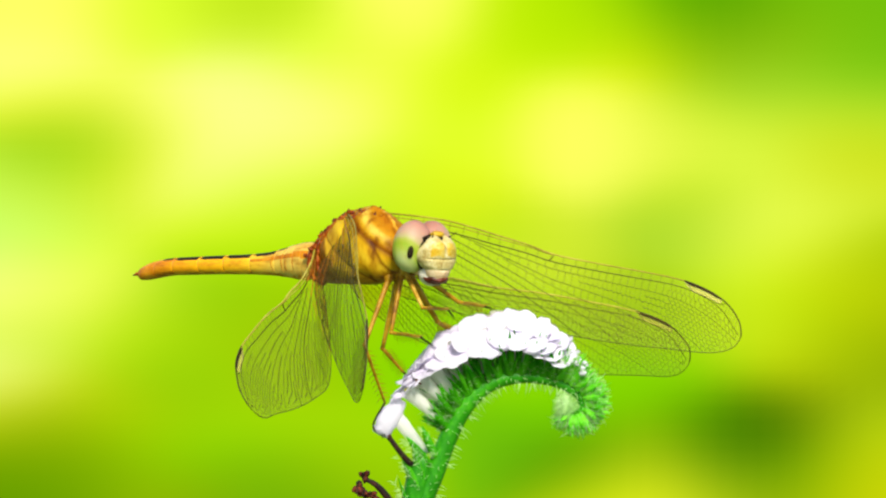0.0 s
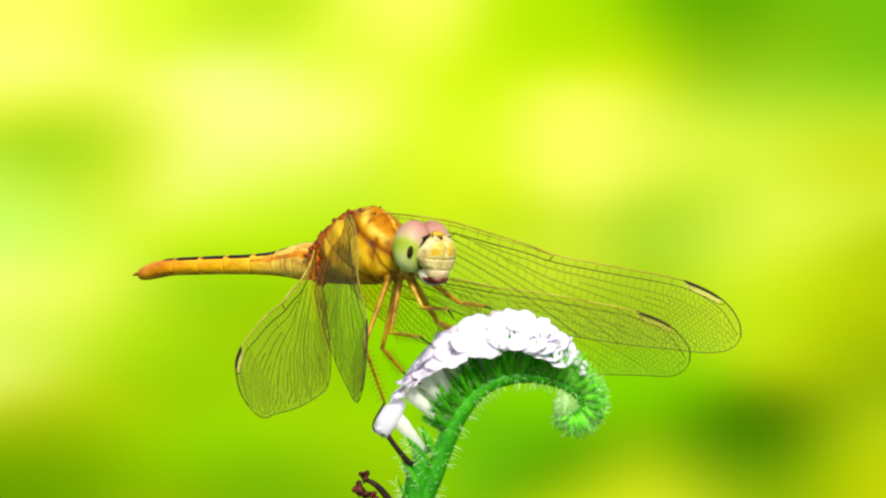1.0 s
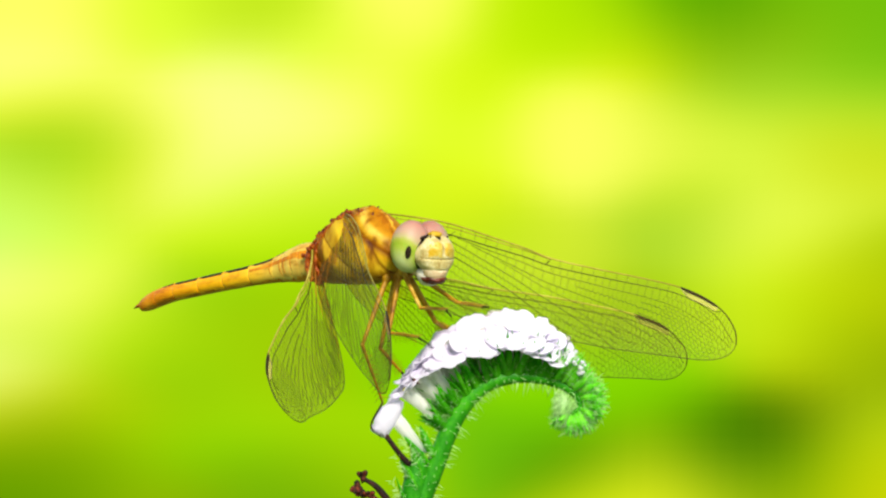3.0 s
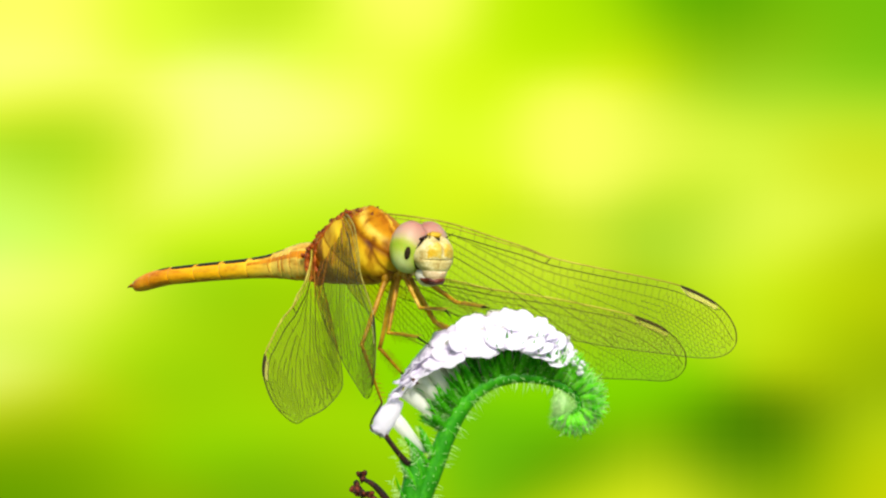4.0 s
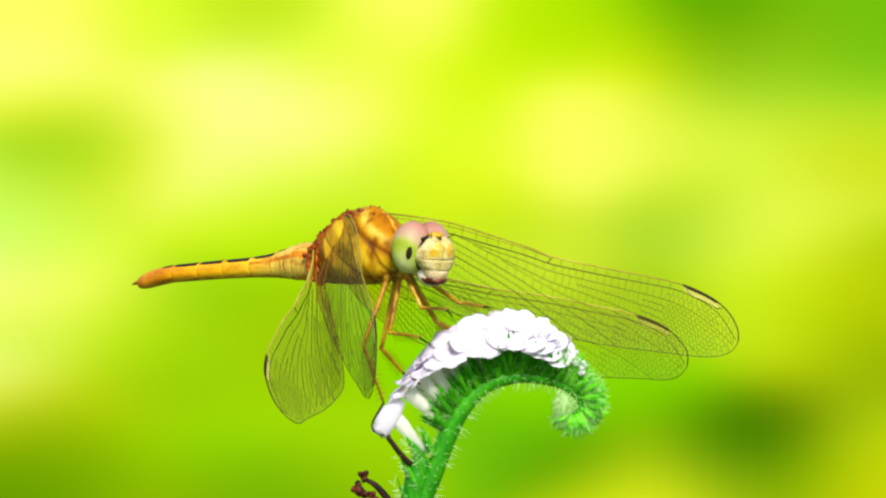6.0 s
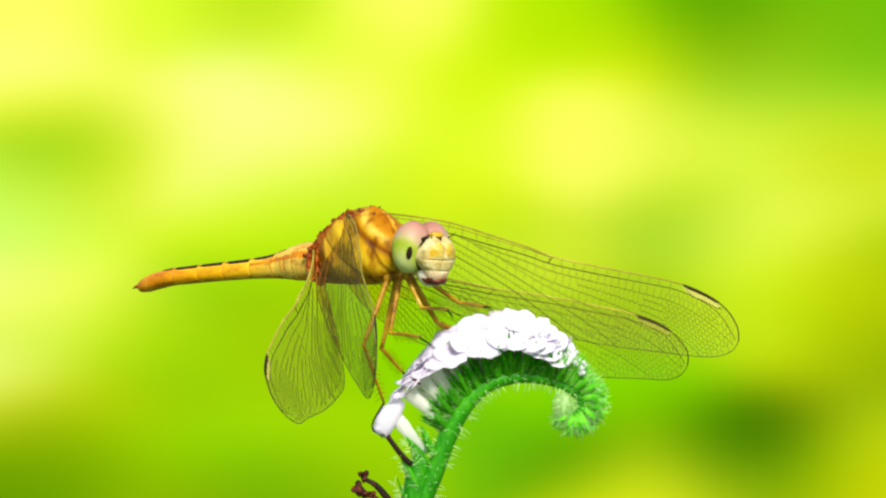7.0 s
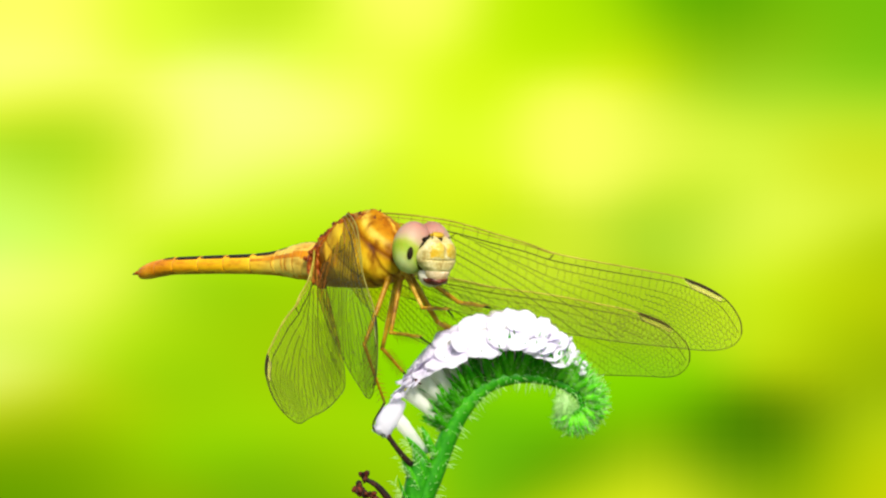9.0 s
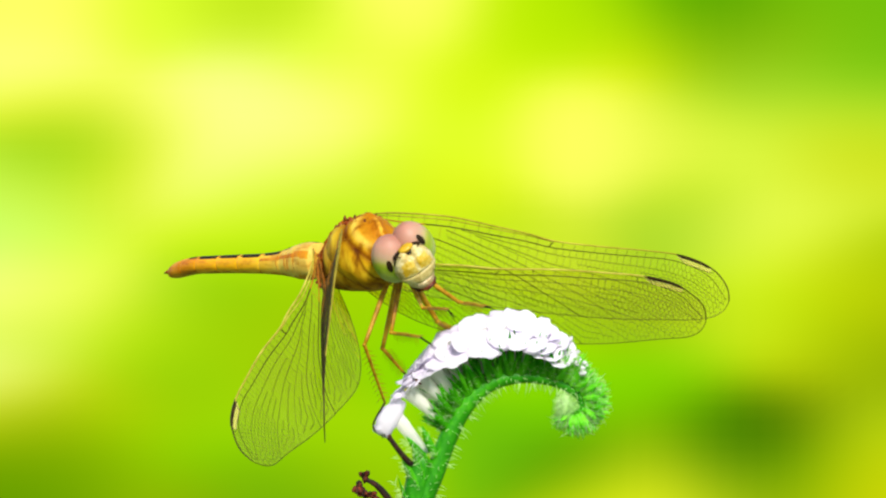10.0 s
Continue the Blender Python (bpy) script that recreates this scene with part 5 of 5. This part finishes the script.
        link("wing_hinge", s.mesh("wing_hinge"), M_jaw, thorax, "dark red-brown knob under the hindwing", Matrix.Translation(Vector((-2.7, sg * 2.35, -2.8)) * MM))
    for x, y, z in ((2.6, -0.9, 2.95), (1.5, -0.3, 3.55), (0.9, -1.1, 3.35), (-0.4, -1.0, 3.15), (-1.2, -1.3, 2.8), (-2.7, -0.9, 2.45), (-4.4, -0.8, 1.35), (1.7, 0.6, 3.5), (-0.2, 1.0, 3.2)):
        s = Soup()
        blob(s, (0, 0, 0), (0.16 * MM, 0.12 * MM, 0.14 * MM), 8, 10, rough=0.4, seed=x)
        tube(s, spline([Vector((0, 0, 0.05)) * MM, Vector((0.05, 0, 0.16)) * MM, Vector((0.20, 0, 0.22)) * MM], 3), spread([0.09 * MM, 0.07 * MM, 0.03 * MM], 3), 6)
        link("hinge_spur", s.mesh("hinge_spur"), M_jaw, thorax, "tiny dark spur", Matrix.Translation(Vector((x, y, z)) * MM))
    s = Soup()
    blob(s, (0, 0, 0), (1.75 * MM, 0.9 * MM, 0.95 * MM), 12, 18, rough=0.25)
    link("neck", s.mesh("neck"), M_suture, root, "short brown collar", Matrix.Translation((Vector((5.5, 0, -0.7)) + up) * MM))
    s = Soup()
    for _ in range(420):
        x, a = rnd.uniform(-4, 4.6), rnd.uniform(0.25, 2.9)
        i = min(range(len(fine)), key=lambda k: abs(fine[k][0] - x))
        _, zc, hw, hh = fine[i]
        d = Vector((0, math.cos(a), math.sin(a)))
        hair(s, (Vector((x, d.y * hw * 0.97, zc + d.z * hh * 0.97))) * MM, d + Vector((rnd.uniform(-.4, .4), 0, 0)), rnd.uniform(0.25, 0.6) * MM, 0.018 * MM)
    tagged(link("thorax_hairs", s.mesh("thorax_hairs"), M_leg, thorax), kind="stuff")

    # abdomen: ten segments from the waist
    prof = np.array([(-0.6, 0.15, 1.58, 1.38), (0.4, 0.16, 1.74, 1.48), (1.7, 0.06, 1.64, 1.40), (3.2, 0.0, 1.34, 1.15), (5.0, -0.13, 1.07, 1.02), (7.7, -0.20, 0.92, 0.96), (12.0, -0.28, 0.86, 0.98),
                     (17.7, -0.45, 0.82, 0.95), (20.0, -0.80, 0.80, 0.90), (21.2, -1.10, 0.70, 0.74), (22.0, -1.25, 0.42, 0.46)])
    prof[:, 0] *= 1.106
    cuts = [-0.66, 0.5, 1.7, 2.95, 4.35, 7.8, 11.5, 15.0, 18.6, 21.3, 23.9]

    def at(q, c):
        return float(np.interp(q, prof[:, 0], prof[:, c]))

    for i, (a, b) in enumerate(zip(cuts, cuts[1:])):
        s = Soup()
        rr = []
        for k in range(9):
            q = a + (b - a) * (0, 0.04, 0.2, 0.4, 0.6, 0.8, 0.945, 0.972, 1.0)[k]
            pinch = 1 - (0.03, 0.01, 0, 0, 0, 0, 0, 0.01, 0.04)[k]
            soft = sum(at(q + d, 2) for d in (-0.6, 0, 0.6)) / 3
            rr.append((Vector((-q, 0, sum(at(q + d, 1) for d in (-0.6, 0, 0.6)) / 3)) * MM, at(q, 3) * pinch * MM, soft * pinch * MM, 0.88))
        dark = (12, 15, 20, 34, 48, 54, 56, 56, 46, 0)[i]

        def pick(ring, deg, dark=dark, seg=i):
            if abs(deg - 90) < dark * (0.86 if ring == 5 else 1) and (0 < ring < 6 if seg < 8 else 0 < ring < 4):
                return 1
            low = 270 + 8 * math.sin(seg * 2.3 + ring)
            if ring == 7:
                return 2
            if abs(deg - low) < (36, 64)[seg > 7] or seg > 8:
                return 3
            if seg <= 4 and abs(abs(deg - 90) - 72) < 12 - 1.6 * seg:
                return 3
            return 0
        loft(s, rr, 72, pick)
        if i == 0:
            ab = link("abdomen", s.mesh("abdomen"), [M_segment, M_dark, M_suture, M_tail], root, "slim orange abdomen, cream at the base, black line on top", Matrix.Translation((Vector(WAIST) + up) * MM))
        else:
            link("segment", s.mesh("segment"), [M_segment, M_dark, M_suture, M_tail], ab)
    for q in (1.3, 2.4, 3.0, 4.5):
        s = Soup()
        mid = Vector((-q, 0, at(q, 1)))
        hoop = [(mid + Vector((-0.25 * math.cos(a * 2), at(q, 3) * 1.005 * math.cos(a), at(q, 2) * 1.005 * math.sin(a)))) * MM for a in np.linspace(0.3, 2 * math.pi - 0.3 + 0.6, 40)]
        tube(s, hoop, 0.045 * MM, 5)
        link("ridge", s.mesh("ridge"), M_suture, ab, "fine brown ridge")
    for sg in (-1, 1):
        s = Soup()
        a = Vector((-23.6, sg * 0.25, -1.15)) * MM
        tube(s, spline([a, a + Vector((-0.6, sg * 0.12, 0.0)) * MM, a + Vector((-1.3, sg * 0.1, -0.15)) * MM], 4), spread([0.2 * MM, 0.2 * MM, 0.04 * MM], 4), 8)
        link("cercus", s.mesh("cercus"), M_brown, ab, "short brown tail clasp")
    head, pupils = make_head(root)
    head.matrix_basis = Matrix.Translation((Vector(NECK) + up) * MM)

    wings = {}
    for key, name, line, longs, node_at, stig, label in (("F", "forewing", FORE_LINE, FORE_VEINS, 0.49, (0.83, 0.93), "clear veined forewing"), ("H", "hindwing", HIND_LINE, HIND_VEINS, 0.41, (0.79, 0.89), "broad clear veined hindwing, amber at the root")):
        for side in (1, -1):
            wings[key, side] = make_wing(name, line, longs, node_at, stig, -side, FLEX[key, side], 40 + side + (7 if key == "F" else 0), root, label)

    for number, (chain, r) in enumerate((([(-4.8, -2.6, -3.2), (-6.95, -8.5, -5.4), (-5.15, -13.6, -2.0), (-6.2, -15.6, -1.6), (-5.4, -16.5, -1.4)], 0.21),
                     ([(-4.0, -2.6, -1.9), (-5.35, -8.8, -0.4), (-3.5, -10.9, 0.4), (-3.0, -11.4, 0.6)], 0.23),
                     ([(-3.7, -2.4, -3.8), (-4.6, -7.4, -5.4), (-2.05, -7.8, -3.2), (-1.1, -8.4, -2.4)], 0.21),
                     ([(-3.4, -1.9, -4.4), (-1.8, -5.2, -6.0), (0.4, -5.35, -3.2), (0.9, -5.95, -2.6)], 0.20),
                     ([(-3.0, -2.2, -3.0), (-0.5, -6.4, -1.8), (0.6, -7.2, 0.4), (1.2, -7.0, 1.0)], 0.27),
                     ([(-2.6, -1.9, -3.4), (1.4, -4.7, -2.6), (3.6, -5.1, -0.6), (4.2, -5.2, 0.0)], 0.22))):
        make_leg(root, chain, r, M_leg_pale if number in (1, 3) else M_leg)
    return root, thorax, ab, head, pupils, wings


ground()
far_foliage()
plant = make_plant()
dragonfly, thorax, abdomen, head, pupils, wings = make_dragonfly()

# ---------------------------------------------------------------- what moves
# slow sway of the plant in the breeze: seconds, mm across at the flowers
SWAY = [(0.0, 0.0), (1.0, -0.02), (1.5, -0.08), (2.0, -0.15), (2.7, -0.17), (3.8, -0.24), (5.0, -0.24), (5.5, -0.16), (7.0, -0.08),
        (8.0, -0.10), (8.5, -0.13), (9.0, -0.02), (9.5, -0.02), (10.0, 0.0)]


def steps(states):
    """Rows of held values: each state stays from its start to its end time."""
    rows = []
    for a, b, *v in states:
        rows.append((a, v))
        if b > a:
            rows.append((b, v))
    return rows


def motions():
    up = Vector((0, 0, LIFT))
    rest = dragonfly.matrix_basis.copy()
    walk(plant, [(t, Matrix.Translation(FOOT) @ Matrix.Rotation(math.atan2(dx * MM, H), 4, "Y")) for t, dx in SWAY])
    walk(dragonfly, [(t, Matrix.Translation((dx * MM, 0, 0)) @ rest) for t, dx in SWAY])
    # thorax: from, to, mm forward, mm left, mm up, yaw, pitch
    body = [(0.0, 7.4, 0, 0, 0, 0, 0), (7.5, 7.6, 0, 0, -0.2, 0, -1.5), (7.7, 8.4, 0, 0, -0.25, 0, 0), (8.5, 8.6, 0, 0, -0.3, 0, -1.5), (8.7, 9.6, 0, 0, -0.3, 0, 0), (9.8, 10.0, 0.1, -0.1, -0.6, -19, 0)]
    walk(thorax, [(t, pose(x * MM, y * MM, (LIFT + z) * MM, 0, p, w)) for t, (x, y, z, w, p) in steps(body)])
    # abdomen: yaw and pitch (tail up)
    tail = [(0.0, 1.2, 0, 0.0), (1.4, 2.4, 0, -0.6), (2.5, 2.7, -0.5, -8.2), (3.8, 4.5, 1, -2.6), (4.8, 5.1, 1, -3.0), (5.3, 5.7, 0, -1.8), (6.8, 7.4, 0, -2.8), (7.5, 7.6, 4, -4.6), (7.7, 8.4, 0, -0.4), (8.5, 8.6, 4, -5.0),
            (8.7, 8.7, 1, -1.5), (8.8, 9.4, 0, 0.2), (9.5, 9.6, 0, -1.0), (9.8, 10.0, -8.5, 0.4)]
    walk(abdomen, [(t, pose(*((Vector(WAIST) + up) * MM), 0, p, w)) for t, (w, p) in steps(tail)])
    # head: yaw left, pitch up, roll, shift forward, left, up
    turns = [(0.0, 2.7, -6.0, 4.3, -0.4, -0.01, 0.04, -0.40), (3.6, 3.6, -6.0, 4.3, -0.4, -0.01, 0.04, -0.42), (3.8, 3.8, -8.5, 9.4, 4.6, -0.21, -0.16, -0.23), (3.9, 7.4, -6.4, 4.2, -0.4, -0.01, 0.04, -0.46),
             (7.5, 7.5, 52.0, 24.0, -33.0, -0.02, 0.0, 0.02), (7.6, 7.6, 55.0, 14.0, -20.0, -0.38, -0.45, 0.25), (7.7, 8.4, -6.0, 4.2, -0.4, -0.01, 0.04, -0.48), (8.5, 8.6, 55.0, 30.5, -38.0, -0.15, -0.16, 0.0), (8.7, 9.6, -6.2, 4.2, -0.4, -0.01, 0.04, -0.48),
             (9.8, 9.9, -27.6, -13.0, 42.0, -0.58, -0.66, -0.14), (10.0, 10.0, -26.0, -12.0, 34.0, -0.56, -0.64, -0.22)]
    rows, spots = [], {1: [], -1: []}
    lens = Vector((0, -DIST, H))
    for t, (w, p, r, x, y, z) in steps(turns):
        m = Matrix.Translation((Vector(NECK) + up + Vector((x, y, z))) * MM) @ Matrix.Rotation(radians(w), 4, "Z") @ Matrix.Rotation(radians(-p), 4, "Y") @ Matrix.Rotation(radians(r), 4, "X")
        rows.append((t, m))
        for sg in (1, -1):
            # the false pupil looks along the line of sight
            eye = pupils[sg].parent
            way = (rest @ m @ eye.matrix_basis).inverted().to_3x3() @ (lens - rest.translation)
            yaw = max(-85, min(85, math.degrees(math.atan2(way.y, way.x))))
            pitch = -11 + max(-50, min(35, math.degrees(math.atan2(way.z, math.hypot(way.x, way.y)))))
            if t > 9.7:
                yaw, pitch = (13, 14) if sg > 0 else (-18, 3)       # the face is held down towards the lens
            turn = Matrix.Rotation(radians(yaw), 4, "Z") @ Matrix.Rotation(radians(-pitch), 4, "Y")
            n = turn.to_3x3() @ Vector((1, 0, 0))
            flat = Vector([c * r for c, r in zip(n, EYE)])
            on_skin = Vector([c * r for c, r in zip(flat, EYE)]) / flat.length
            spots[sg].append((t, Matrix.Translation(on_skin * HEAD) @ turn @ Matrix.Translation((-EYE[0] * HEAD, 0, 0))))
    walk(head, rows)
    for sg in (1, -1):
        walk(pupils[sg], spots[sg])
    # wings: forward sweep, droop, twist
    beats = {
        ("F", 1): [(0.0, 1.3, 57.2, 12.1, 85.0), (1.5, 2.4, 57.2, 12.2, 85.0), (2.5, 2.7, 57.9, 13.4, 85.0), (3.8, 5.2, 57.7, 13.0, 85.0), (5.4, 7.4, 57.5, 12.8, 85.0), (7.5, 7.6, 57.5, 13.4, 85.0), (7.7, 8.4, 57.5, 12.4, 85.0),
                   (8.5, 9.6, 57.5, 11.7, 85.0), (9.8, 10.0, 38.4, 8.7, 71.7)],
        ("H", 1): [(0.0, 1.3, 41.8, 12.1, 52.3), (1.5, 2.7, 41.8, 12.6, 52.3), (3.8, 5.1, 41.8, 12.9, 52.3), (5.4, 7.4, 41.8, 12.7, 52.3), (7.5, 7.6, 42.0, 14.7, 52.3), (7.7, 8.4, 41.8, 12.6, 52.3), (8.5, 8.6, 41.8, 13.2, 52.3),
                   (8.7, 9.6, 41.8, 12.2, 52.3), (9.8, 10.0, 50.0, 5.2, 50.8)],
        ("F", -1): [(0.0, 2.4, 50.0, 17.7, 70.7), (2.5, 2.7, 54.2, 16.1, 74.6), (3.8, 4.9, 51.6, 17.0, 73.0), (5.0, 7.4, 51.5, 17.0, 72.8), (7.5, 7.6, 55.6, 12.0, 71.4), (7.7, 8.4, 51.5, 17.0, 72.8), (8.5, 8.6, 54.8, 12.8, 68.6),
                    (8.7, 8.7, 52.6, 15.6, 71.0), (8.8, 9.6, 51.5, 17.0, 72.8), (9.8, 10.0, 43.7, 21.8, 81.2)],
        ("H", -1): [(0.0, 2.4, 34.5, 16.1, 111.2), (2.5, 2.7, 39.9, 17.2, 116.8), (3.8, 7.4, 39.3, 17.4, 116.4), (7.5, 7.6, 43.8, 12.3, 114.8), (7.7, 8.4, 39.3, 17.4, 116.4), (8.5, 8.6, 42.8, 13.6, 115.1),
                    (8.7, 8.7, 40.4, 16.2, 116.0), (8.8, 9.6, 39.3, 17.4, 116.4), (9.8, 10.0, 31.9, 26.0, 129.6)]}
    for (key, side), states in beats.items():
        at = Vector(FORE_ROOT if key == "F" else HIND_ROOT)
        at.y *= side
        # the near forewing's root sinks with the turned thorax
        late = Vector((-1.05, -1.5, 1.8)) if (key, side) == ("F", -1) else at
        walk(wings[key, side], [(t, Matrix.Translation(((late if t > 9.7 else at) + up) * MM) @ wing_frame(side, *v).to_4x4()) for t, v in steps(states)])


motions()
